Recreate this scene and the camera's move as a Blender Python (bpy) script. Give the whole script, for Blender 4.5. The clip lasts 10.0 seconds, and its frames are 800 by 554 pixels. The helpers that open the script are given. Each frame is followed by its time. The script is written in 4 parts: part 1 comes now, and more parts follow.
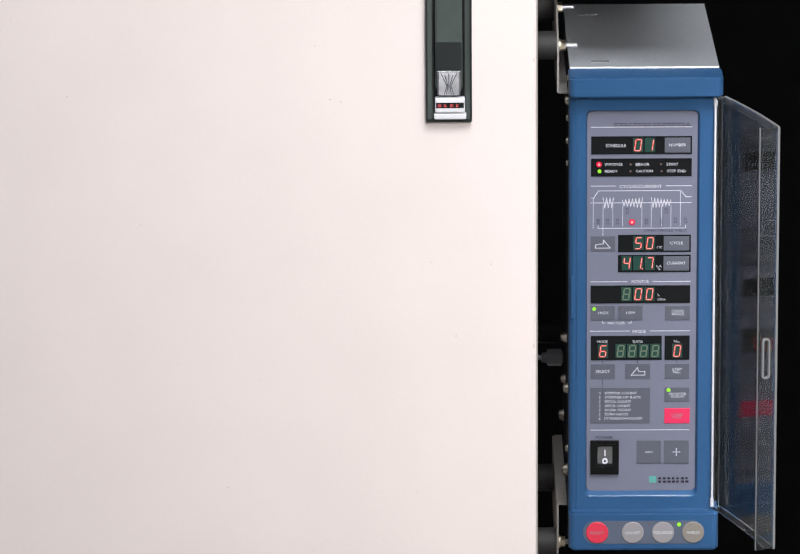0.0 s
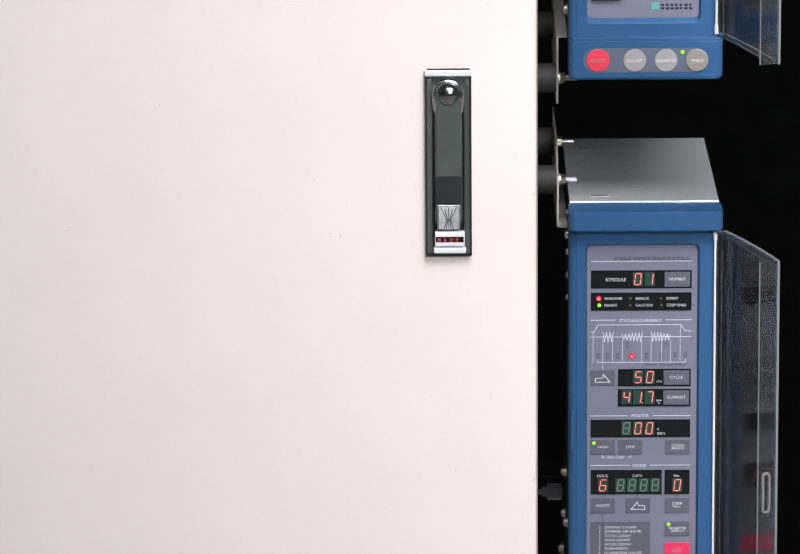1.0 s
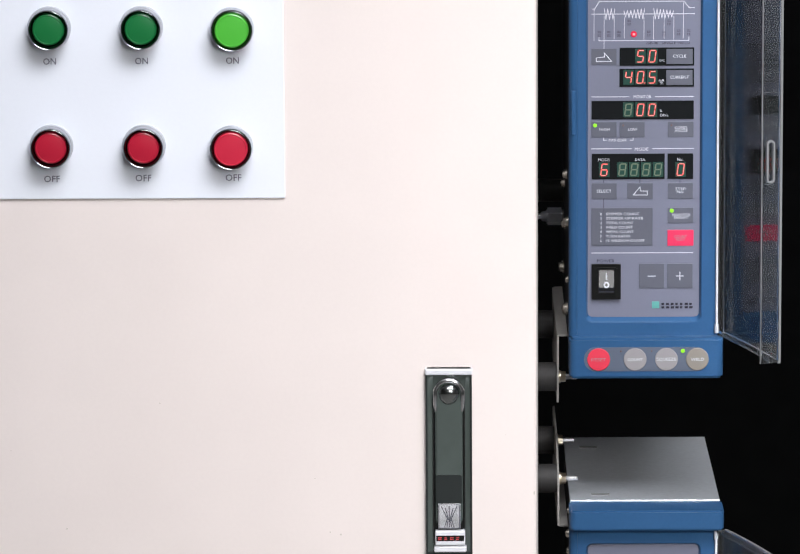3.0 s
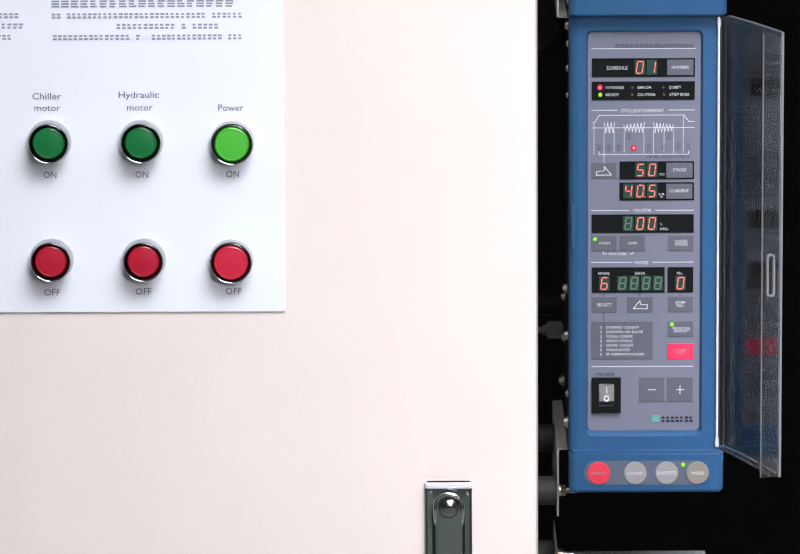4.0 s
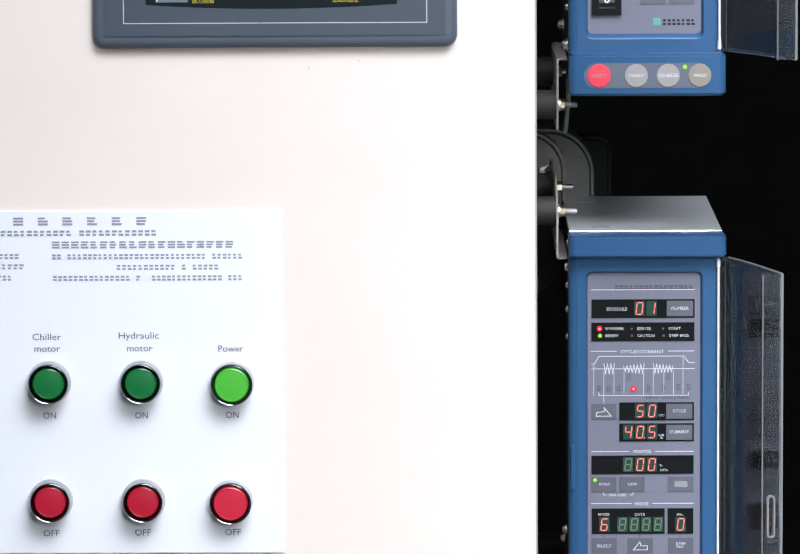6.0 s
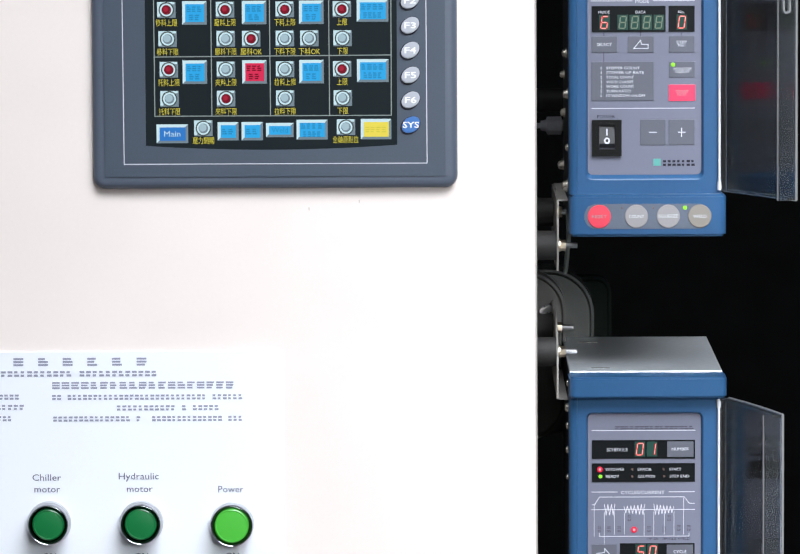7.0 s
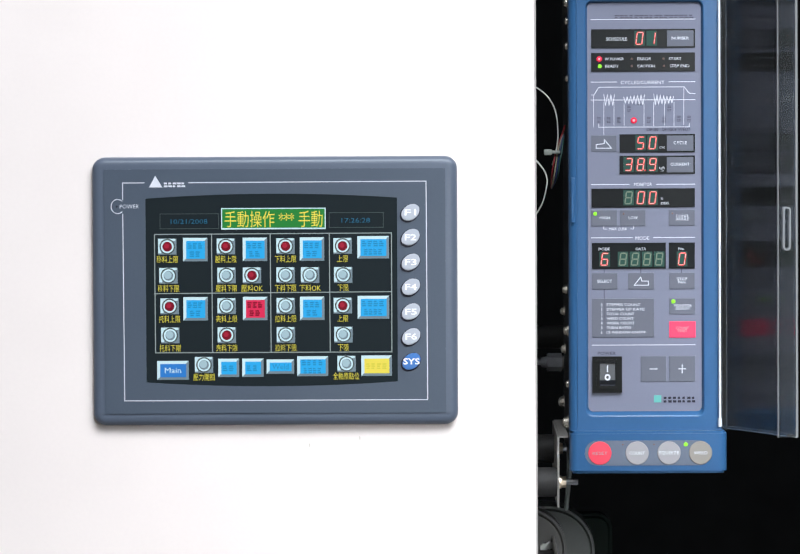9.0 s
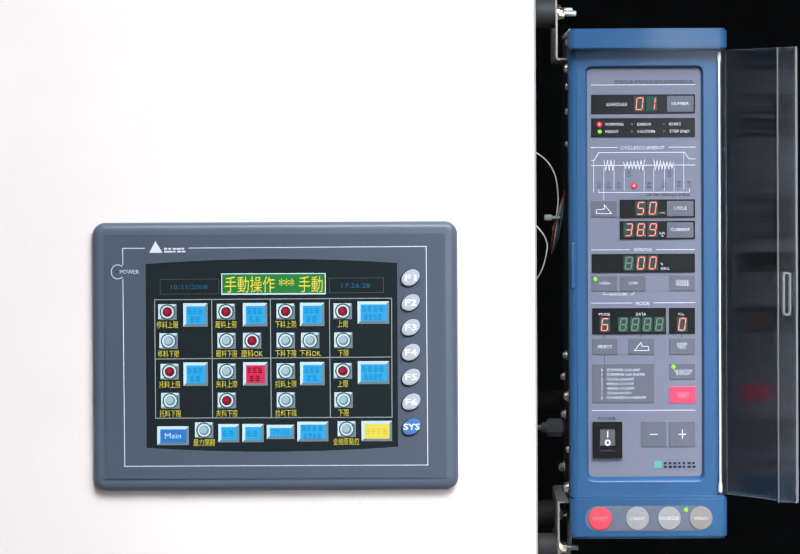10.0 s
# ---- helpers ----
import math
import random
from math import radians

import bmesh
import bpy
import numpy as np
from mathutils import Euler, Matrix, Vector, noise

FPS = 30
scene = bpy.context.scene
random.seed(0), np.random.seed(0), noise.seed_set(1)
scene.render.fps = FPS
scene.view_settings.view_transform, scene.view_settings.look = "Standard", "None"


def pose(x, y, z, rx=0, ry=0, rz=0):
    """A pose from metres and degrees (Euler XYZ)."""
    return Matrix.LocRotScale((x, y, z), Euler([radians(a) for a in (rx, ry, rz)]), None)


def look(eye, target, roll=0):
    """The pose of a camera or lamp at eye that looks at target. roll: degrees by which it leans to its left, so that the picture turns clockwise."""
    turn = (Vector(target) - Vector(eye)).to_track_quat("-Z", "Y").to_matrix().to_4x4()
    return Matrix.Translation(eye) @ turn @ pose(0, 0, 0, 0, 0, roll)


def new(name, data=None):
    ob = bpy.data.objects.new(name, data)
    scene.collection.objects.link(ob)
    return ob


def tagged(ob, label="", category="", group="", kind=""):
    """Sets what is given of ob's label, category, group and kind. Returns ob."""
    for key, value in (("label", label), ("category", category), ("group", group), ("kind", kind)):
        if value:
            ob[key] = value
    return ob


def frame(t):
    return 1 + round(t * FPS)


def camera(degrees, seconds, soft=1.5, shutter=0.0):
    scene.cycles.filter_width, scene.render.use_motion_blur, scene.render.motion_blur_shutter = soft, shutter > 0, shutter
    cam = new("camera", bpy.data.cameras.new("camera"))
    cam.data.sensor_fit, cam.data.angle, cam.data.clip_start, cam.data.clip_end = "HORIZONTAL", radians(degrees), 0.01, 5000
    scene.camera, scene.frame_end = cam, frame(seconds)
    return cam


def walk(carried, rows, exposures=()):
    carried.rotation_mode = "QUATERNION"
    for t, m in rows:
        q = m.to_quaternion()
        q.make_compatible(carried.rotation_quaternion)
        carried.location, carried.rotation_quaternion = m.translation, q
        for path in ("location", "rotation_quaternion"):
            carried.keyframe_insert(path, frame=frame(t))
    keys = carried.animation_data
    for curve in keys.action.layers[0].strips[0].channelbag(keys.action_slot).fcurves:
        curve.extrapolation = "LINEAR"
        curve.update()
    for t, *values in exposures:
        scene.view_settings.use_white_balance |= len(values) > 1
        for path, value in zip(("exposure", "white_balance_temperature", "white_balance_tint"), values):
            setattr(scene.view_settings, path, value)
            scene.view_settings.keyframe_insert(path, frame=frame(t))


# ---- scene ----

# A pan head at one spot tilts up along the control cabinet: place of the eye, then seconds, tilt, pan, lean in degrees.
cam = camera(9.19, 10.0, soft=1.3)
BASE = 0.70  # height of the lowest weld timer's origin over the floor
EYE = (-0.100, -3.505, BASE + 0.8684)
TURNS = [
    (0, -15.521, 0.651, 0.447), (0.5, -14.920, 0.644, 0.430), (1, -13.979, 0.637, 0.414),
    (1.5, -13.044, 0.631, 0.399), (2, -12.160, 0.626, 0.384), (2.5, -11.264, 0.622, 0.371),
    (2.7, -10.962, 0.621, 0.366), (3.8, -9.496, 0.614, 0.340), (4, -9.236, 0.612, 0.336),
    (4.5, -8.597, 0.607, 0.326), (5, -7.929, 0.603, 0.317), (5.5, -7.193, 0.600, 0.310),
    (5.7, -6.924, 0.597, 0.307), (6.8, -5.132, 0.590, 0.293), (7, -4.845, 0.589, 0.292),
    (7.5, -4.018, 0.586, 0.287), (8, -3.164, 0.585, 0.284), (8.5, -2.540, 0.583, 0.282),
    (9, -2.122, 0.582, 0.281), (9.5, -1.725, 0.581, 0.280), (10, -1.370, 0.580, 0.281),
]
# the camera's own iris: a little closed along the white plate, opening again above it
EXPOSURES = [(0, 0.02, 6580, 10), (1.5, -0.06, 6560, 10), (2.5, -0.09, 6530, 10), (5.0, -0.03, 6420, 9), (7.0, 0.06, 6300, 7), (8.5, 0.12, 6220, 6), (10, 0.17, 6180, 6)]
walk(cam, [(t, pose(*EYE, 0, 0, pan) @ pose(0, 0, 0, 90 + tilt) @ pose(0, 0, 0, 0, 0, -lean)) for t, tilt, pan, lean in TURNS],
     exposures=EXPOSURES)

# ---- light: a dark workshop, lit by unseen lamps added before the machine and overhead ----
world = bpy.data.worlds.new("world")
scene.world = world
world.use_nodes = True
world.node_tree.nodes["Background"].inputs[0].default_value = (0.8, 0.85, 1.0, 1)
world.node_tree.nodes["Background"].inputs[1].default_value = 0.02


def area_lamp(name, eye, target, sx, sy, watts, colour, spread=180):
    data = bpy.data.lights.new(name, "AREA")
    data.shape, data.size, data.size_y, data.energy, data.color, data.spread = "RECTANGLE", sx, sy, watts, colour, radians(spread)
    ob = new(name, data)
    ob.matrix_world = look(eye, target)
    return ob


area_lamp("key_lamp", (0.50, -2.5, 1.75), (0.38, 0, 0.68), 0.7, 0.6, 5.3, (1.0, 0.98, 0.975), 50)
area_lamp("unseen_overhead_lamp", (0.55, -1.55, 3.3), (0.30, 0, 1.1), 2.0, 1.4, 92, (0.96, 0.97, 1.0), 140)


# ---- materials ----
def material(name, colour, rough=0.5, metal=0.0, grain=0.0, scale=200.0, bump=0.0, emit=0.0, coat=0.0, glass=0.0, ior=1.45, stain=0.0, gloss=0.5):
    m = bpy.data.materials.new(name)
    m.use_nodes = True
    nt = m.node_tree
    p = nt.nodes["Principled BSDF"]
    p.inputs["Base Color"].default_value = (*colour, 1)
    p.inputs["Roughness"].default_value = rough
    p.inputs["Metallic"].default_value = metal
    p.inputs["IOR"].default_value = ior
    p.inputs["Specular IOR Level"].default_value = gloss
    p.inputs["Coat Weight"].default_value = coat
    p.inputs["Coat Roughness"].default_value = 0.12
    p.inputs["Transmission Weight"].default_value = glass
    if emit:
        p.inputs["Emission Color"].default_value = (*colour, 1)
        p.inputs["Emission Strength"].default_value = emit
    if grain or bump or stain:
        tc = nt.nodes.new("ShaderNodeTexCoord")
        fine = nt.nodes.new("ShaderNodeTexNoise")
        fine.inputs["Scale"].default_value = scale
        fine.inputs["Detail"].default_value = 4
        nt.links.new(tc.outputs["Object"], fine.inputs["Vector"])
        wide = nt.nodes.new("ShaderNodeTexNoise")
        wide.inputs["Scale"].default_value = scale / 25
        wide.inputs["Detail"].default_value = 3
        nt.links.new(tc.outputs["Object"], wide.inputs["Vector"])
        if grain or stain:
            total = None
            for node, amount in ((fine, grain), (wide, stain or grain)):
                r = nt.nodes.new("ShaderNodeMapRange")
                r.inputs["From Min"].default_value, r.inputs["From Max"].default_value = 0.3, 0.7
                r.inputs["To Min"].default_value, r.inputs["To Max"].default_value = 1 - amount, 1 + amount
                nt.links.new(node.outputs["Fac"], r.inputs["Value"])
                if total is None:
                    total = r.outputs["Result"]
                else:
                    mul = nt.nodes.new("ShaderNodeMath")
                    mul.operation = "MULTIPLY"
                    nt.links.new(total, mul.inputs[0])
                    nt.links.new(r.outputs["Result"], mul.inputs[1])
                    total = mul.outputs[0]
            vm = nt.nodes.new("ShaderNodeVectorMath")
            vm.operation = "SCALE"
            vm.inputs[0].default_value = colour
            nt.links.new(total, vm.inputs["Scale"])
            nt.links.new(vm.outputs["Vector"], p.inputs["Base Color"])
            rr = nt.nodes.new("ShaderNodeMapRange")
            rr.inputs["From Min"].default_value, rr.inputs["From Max"].default_value = 0.3, 0.7
            rr.inputs["To Min"].default_value, rr.inputs["To Max"].default_value = max(rough - 0.06, 0.02), rough + 0.06
            nt.links.new(wide.outputs["Fac"], rr.inputs["Value"])
            nt.links.new(rr.outputs["Result"], p.inputs["Roughness"])
        if bump:
            b = nt.nodes.new("ShaderNodeBump")
            b.inputs["Strength"].default_value = bump
            b.inputs["Distance"].default_value = 0.0004
            nt.links.new(fine.outputs["Fac"], b.inputs["Height"])
            nt.links.new(b.outputs["Normal"], p.inputs["Normal"])
    return m


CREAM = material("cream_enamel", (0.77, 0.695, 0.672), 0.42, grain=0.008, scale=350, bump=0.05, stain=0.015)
CREAM_DARKER = material("darker_cream_enamel", (0.62, 0.57, 0.53), 0.5, grain=0.02, scale=300)
FLAW = material("paint_fleck", (0.55, 0.50, 0.45), 0.6)
BLUE = material("blue_moulded_plastic", (0.026, 0.083, 0.190), 0.36, grain=0.025, scale=500, bump=0.12, gloss=0.16, coat=0.22)
FASCIA = material("lavender_grey_film", (0.155, 0.163, 0.220), 0.45, grain=0.012, scale=500, bump=0.04, gloss=0.15)
KEY = material("grey_membrane_key", (0.088, 0.094, 0.124), 0.45, grain=0.015, scale=500)
SLOT = material("smoked_display_window", (0.010, 0.011, 0.012), 0.16, gloss=0.14)
STRIP = material("slate_button_strip", (0.085, 0.105, 0.15), 0.42, grain=0.02, scale=400)
WHITE_INK = material("white_ink", (0.60, 0.61, 0.68), 0.5)
DARK_INK = material("dark_ink", (0.02, 0.02, 0.032), 0.5, gloss=0.15)
GREY_INK = material("grey_ink", (0.075, 0.075, 0.105), 0.5, gloss=0.2)
# Faint glow added to brighten this key, which is no lamp.
PINK = material("pink_red_key_glow", (0.62, 0.028, 0.095), 0.4, emit=0.05)
RED_CAP = material("red_button_film", (0.60, 0.035, 0.07), 0.4)
PALE_CAP = material("pale_grey_button_film", (0.26, 0.25, 0.265), 0.45)
TAN_CAP = material("tan_grey_button_film", (0.215, 0.195, 0.175), 0.45)
TEAL = material("teal_print", (0.09, 0.33, 0.30), 0.5)
UNLIT = material("unlit_segment", (0.13, 0.165, 0.115), 0.5)
UNLIT_BACK = material("digit_backing", (0.016, 0.055, 0.044), 0.4, gloss=0.2)
LED_OFF = material("dull_led", (0.11, 0.06, 0.05), 0.3)
RUBBER = material("black_plastic", (0.005, 0.0055, 0.0055), 0.5, grain=0.1, scale=300, gloss=0.16)
ROCKER = material("rocker_black", (0.034, 0.036, 0.040), 0.3, gloss=0.4)
STEEL = material("brushed_sheet_steel", (0.80, 0.84, 0.90), 0.36, metal=0.7, grain=0.04, scale=260, bump=0.06)
BRACKET = material("grey_painted_bracket", (0.34, 0.325, 0.31), 0.42, metal=0.2, grain=0.06, scale=220)
BRASS = material("zinc_plated_nut", (0.72, 0.62, 0.48), 0.28, metal=1.0)
ZINC = material("zinc_plated_steel", (0.55, 0.55, 0.57), 0.28, metal=1.0)
PIVOT = material("polished_pivot", (0.34, 0.36, 0.36), 0.20, metal=1.0)
SCREW = material("zinc_screw_head", (0.75, 0.70, 0.62), 0.22, metal=0.85)
BOLT = material("dull_threaded_steel", (0.30, 0.30, 0.31), 0.45, metal=1.0, grain=0.1, scale=900)
CHROME = material("chrome", (0.80, 0.81, 0.84), 0.16, metal=1.0)
RING = material("chrome_button_ring", (0.34, 0.35, 0.38), 0.13, metal=1.0)
FLANGE = material("satin_flange", (0.58, 0.60, 0.65), 0.35, metal=0.5)
BRIGHT_TRIM = material("bright_trim", (0.80, 0.81, 0.86), 0.30, metal=0.2)
LEVER = material("grey_green_lever", (0.070, 0.086, 0.080), 0.16, grain=0.06, scale=90, coat=0.5)
EDGE = material("light_catching_grey", (0.20, 0.205, 0.21), 0.3)
HINGE_GLINT = material("hinge_glint", (0.50, 0.52, 0.57), 0.35)
SHADED_CASE = material("shaded_case_side", (0.022, 0.022, 0.022), 0.5, grain=0.1, scale=200)
GLAND = material("nickel_plated_gland", (0.46, 0.47, 0.51), 0.34, metal=0.4, grain=0.05, scale=400)
MID_GREY = material("plain_mid_grey", (0.30, 0.28, 0.27), 0.6)
SPACER = material("grey_black_spacer", (0.026, 0.025, 0.025), 0.6, grain=0.1, scale=300, gloss=0.3)
DARK_CHROME = material("dark_chrome", (0.17, 0.19, 0.185), 0.20, metal=1.0, grain=0.03, scale=200)
HANDLE_BLACK = material("black_handle_well", (0.02, 0.024, 0.024), 0.28, coat=0.3)
BADGE = material("etched_badge", (0.72, 0.73, 0.76), 0.35, metal=0.5, grain=0.45, scale=1400)
RED_INK = material("red_ink", (0.45, 0.05, 0.06), 0.5)
PLATE = material("white_anodised_plate", (0.78, 0.81, 0.89), 0.36, grain=0.006, scale=400, bump=0.03)
PLATE_INK = material("engraved_ink", (0.10, 0.105, 0.17), 0.6)
PLATE_BAR = material("pale_engraved_ink", (0.27, 0.28, 0.38), 0.6)
GREEN_CAP = material("green_push_cap", (0.009, 0.155, 0.042), 0.32, coat=0.3)
LIT_GREEN = material("lit_green_push_cap", (0.065, 0.38, 0.04), 0.32, emit=0.2, coat=0.3)
RED_PUSH = material("red_push_cap", (0.43, 0.012, 0.036), 0.32, coat=0.3)
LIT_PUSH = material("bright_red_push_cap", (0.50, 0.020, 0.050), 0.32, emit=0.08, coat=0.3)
PUSH_GAP = material("push_button_gap", (0.02, 0.02, 0.022), 0.4)
CLEAR = material("clear_acrylic", (0.92, 0.96, 0.97), 0.06, glass=0.994, ior=1.18)
BEZEL = material("slate_grey_bezel", (0.055, 0.072, 0.102), 0.42, grain=0.02, scale=500, bump=0.12)
BEZEL_EDGE = material("bezel_edge", (0.082, 0.100, 0.138), 0.34, grain=0.02, scale=500, bump=0.10)
SCREEN = material("dark_touch_screen", (0.014, 0.019, 0.022), 0.12, coat=0.2)
PALE_KEY = material("pale_function_key", (0.39, 0.41, 0.47), 0.4)
KEY_WHITE = material("key_white_ink", (0.80, 0.80, 0.82), 0.5)
SYS_KEY = material("blue_function_key", (0.045, 0.15, 0.42), 0.4)
CORD = material("pale_cord", (0.27, 0.29, 0.27), 0.5)
MOTOR = material("grey_green_cast_housing", (0.022, 0.027, 0.024), 0.5, grain=0.06, scale=80)
MOTOR_DISC = material("grey_end_disc", (0.034, 0.033, 0.030), 0.4, grain=0.05, scale=120)
MOTOR_DARK = material("dark_green_housing", (0.004, 0.0085, 0.0065), 0.7, grain=0.15, scale=80, gloss=0.12)
DARK_SHEET = material("dark_hall_sheet", (0.0018, 0.0019, 0.0020), 0.95, grain=0.2, scale=40)
DARK_SHEET.node_tree.nodes["Principled BSDF"].inputs["Specular IOR Level"].default_value = 0.02
CONCRETE = material("concrete_floor", (0.22, 0.21, 0.20), 0.7, grain=0.1, scale=30, bump=0.3)
HALL = material("unseen_room_wall", (0.52, 0.53, 0.53), 0.8, grain=0.06, scale=12)


def glow(name, colour, strength=0.75):
    m = material("screen_" + name, tuple(0.18 * c for c in colour), 0.3, gloss=0.2)
    p = m.node_tree.nodes["Principled BSDF"]
    p.inputs["Emission Color"].default_value = (*colour, 1)
    p.inputs["Emission Strength"].default_value = strength * 0.80
    return m


S_WHITE = glow("white", (0.66, 0.84, 0.90), 0.85)
S_GREY = glow("grey", (0.26, 0.34, 0.40), 0.6)
S_LINE = glow("line", (0.42, 0.48, 0.48), 0.55)
S_SKY = glow("sky_blue", (0.045, 0.44, 0.88), 0.80)
S_BLUE = glow("blue", (0.04, 0.22, 0.65), 0.8)
S_RED = glow("red", (0.75, 0.03, 0.10), 0.85)
S_DOT = glow("dark_red", (0.24, 0.006, 0.022), 0.6)
S_DOT2 = glow("ball_red", (0.45, 0.02, 0.05), 0.7)
S_BALL = glow("ball_grey", (0.46, 0.62, 0.70), 0.75)
S_YELLOW = glow("yellow", (0.90, 0.74, 0.10), 0.85)
S_LABEL = glow("label_yellow", (0.74, 0.64, 0.07), 0.85)
S_GREEN = glow("green", (0.035, 0.26, 0.05), 0.72)
S_INK = glow("ink", (0.03, 0.29, 0.60), 0.75)
S_DIM = glow("dim_blue", (0.03, 0.17, 0.30), 0.6)
S_FRAME = glow("frame", (0.10, 0.13, 0.13), 0.5)


def lit(name, colour, strength):
    """A small lamp or lit segment: dark lens, light of its own."""
    m = material(name, tuple(0.12 * c for c in colour), 0.35, gloss=0.15)
    p = m.node_tree.nodes["Principled BSDF"]
    p.inputs["Emission Color"].default_value = (*colour, 1)
    p.inputs["Emission Strength"].default_value = strength
    return m


LIT_RED = lit("lit_red_segment", (0.85, 0.008, 0.015), 0.95)
GLOW = lit("lit_segment_core", (1.0, 0.55, 0.50), 1.0)
LED_RED = lit("red_led", (0.90, 0.01, 0.06), 0.9)
LED_CORE = lit("red_led_core", (1.0, 0.45, 0.50), 0.9)
LED_GREEN = lit("green_led", (0.36, 0.95, 0.05), 0.9)


# ---- shapes ----
def box(bm, x0, x1, y0, y1, z0, z1, bevel=0.0, segments=2):
    made = bmesh.ops.create_cube(bm, size=1.0, matrix=Matrix.Translation(((x0 + x1) / 2, (y0 + y1) / 2, (z0 + z1) / 2)) @ Matrix.Diagonal((x1 - x0, y1 - y0, z1 - z0, 1)))
    if bevel:
        edges = {e for v in made["verts"] for e in v.link_edges}
        bmesh.ops.bevel(bm, geom=list(edges), offset=bevel, segments=segments, profile=0.5, affect="EDGES", clamp_overlap=True)


def rod(bm, a, b, r0, r1=None, n=24):
    """A round bar from a to b."""
    a, b = Vector(a), Vector(b)
    way = b - a
    m = Matrix.Translation((a + b) / 2) @ way.to_track_quat("Z", "Y").to_matrix().to_4x4()
    bmesh.ops.create_cone(bm, cap_ends=True, segments=n, radius1=r0, radius2=r0 if r1 is None else r1, depth=way.length, matrix=m)


def prism(bm, outline, y0, y1):
    """An outline of (x, z) points in the front plane, given depth from y0 (front) to y1."""
    front = [bm.verts.new((x, y0, z)) for x, z in outline]
    back = [bm.verts.new((x, y1, z)) for x, z in outline]
    bm.faces.new(front)
    bm.faces.new(back[::-1])
    n = len(front)
    for i in range(n):
        j = (i + 1) % n
        bm.faces.new((front[j], front[i], back[i], back[j]))
    bmesh.ops.recalc_face_normals(bm, faces=bm.faces[:])


def rounded(x0, x1, z0, z1, r, n=5):
    """The outline of a rectangle with rounded corners."""
    out = []
    for cx, cz, a in ((x1 - r, z1 - r, 0), (x0 + r, z1 - r, 90), (x0 + r, z0 + r, 180), (x1 - r, z0 + r, 270)):
        for i in range(n + 1):
            t = radians(a + 90 * i / n)
            out.append((cx + r * math.cos(t), cz + r * math.sin(t)))
    return out


def ring(bm, outer, inner, y0, y1):
    """A frame between two outlines with the same number of points."""
    n = len(outer)
    rows = [[bm.verts.new((x, y, z)) for x, z in line] for line, y in ((outer, y0), (inner, y0), (inner, y1), (outer, y1))]
    for a, b in ((0, 1), (1, 2), (2, 3), (3, 0)):
        for i in range(n):
            j = (i + 1) % n
            bm.faces.new((rows[a][i], rows[a][j], rows[b][j], rows[b][i]))
    bmesh.ops.recalc_face_normals(bm, faces=bm.faces[:])


def lathe(bm, profile, n=40):
    """Turn (radius, y) points round the y axis."""
    rows = [[bm.verts.new((r * math.cos(2 * math.pi * i / n), y, r * math.sin(2 * math.pi * i / n))) for i in range(n)] for r, y in profile]
    for a, b in zip(rows, rows[1:]):
        for i in range(n):
            j = (i + 1) % n
            bm.faces.new((a[i], a[j], b[j], b[i]))
    bm.faces.new(rows[0])
    bm.faces.new(rows[-1])
    bmesh.ops.recalc_face_normals(bm, faces=bm.faces[:])


def shift(bm, x, y, z):
    bmesh.ops.translate(bm, verts=bm.verts[:], vec=(x, y, z))


def part(name, bm, mat, parent=None, label="", smooth=False):
    """Link a bmesh as one mesh object under a thing; clear panes let daylight through."""
    me = bpy.data.meshes.new(name)
    bm.to_mesh(me)
    bm.free()
    me.materials.append(mat)
    if smooth:
        for poly in me.polygons:
            poly.use_smooth = True
        me.set_sharp_from_angle(angle=radians(35))
    ob = new(name, me)
    if parent is not None:
        ob.parent = parent
    if mat is CLEAR:
        ob.visible_shadow = False
    return tagged(ob, label)


def block(name, x0, x1, y0, y1, z0, z1, mat, parent=None, bevel=0.0, label="", segments=2):
    bm = bmesh.new()
    box(bm, x0, x1, y0, y1, z0, z1, bevel, segments)
    return part(name, bm, mat, parent, label)


def slab(name, outline, y0, y1, mat, parent=None, label=""):
    bm = bmesh.new()
    prism(bm, outline, y0, y1)
    return part(name, bm, mat, parent, label)


def thing(name, at, label, category, group="", turn=0):
    ob = new(name)
    ob.empty_display_size = 0.02
    ob.matrix_world = pose(*at, 0, 0, turn)
    return tagged(ob, label, category, group)


def writing(name, words, x, z, y, height, mat, parent, width=0.0, wide=1.0, align="CENTER", lines=1.0, bold=0.0):
    """Flat raised lettering that faces the front, centred on x, z. height: of a capital; width: squeezed to it if given."""
    cu = bpy.data.curves.new(name, "FONT")
    cu.body, cu.size, cu.align_x, cu.resolution_u, cu.space_line = words, height / 0.70, align, 2, lines
    cu.offset = bold
    tmp = bpy.data.objects.new(name, cu)
    scene.collection.objects.link(tmp)
    me = bpy.data.meshes.new_from_object(tmp.evaluated_get(bpy.context.evaluated_depsgraph_get()))
    bpy.data.objects.remove(tmp)
    bpy.data.curves.remove(cu)
    xs = [v.co.x for v in me.vertices] or [0]
    zs = [v.co.y for v in me.vertices] or [0]
    k = width / (max(xs) - min(xs)) if width else wide
    mx = (max(xs) + min(xs)) / 2 if align == "CENTER" else min(xs)
    mz = (max(zs) + min(zs)) / 2
    for v in me.vertices:
        v.co = (x + (v.co.x - mx) * k, y, z + v.co.y - mz)
    me.materials.clear()
    me.materials.append(mat)
    me.name = name
    ob = new(name, me)
    ob.parent = parent
    return ob


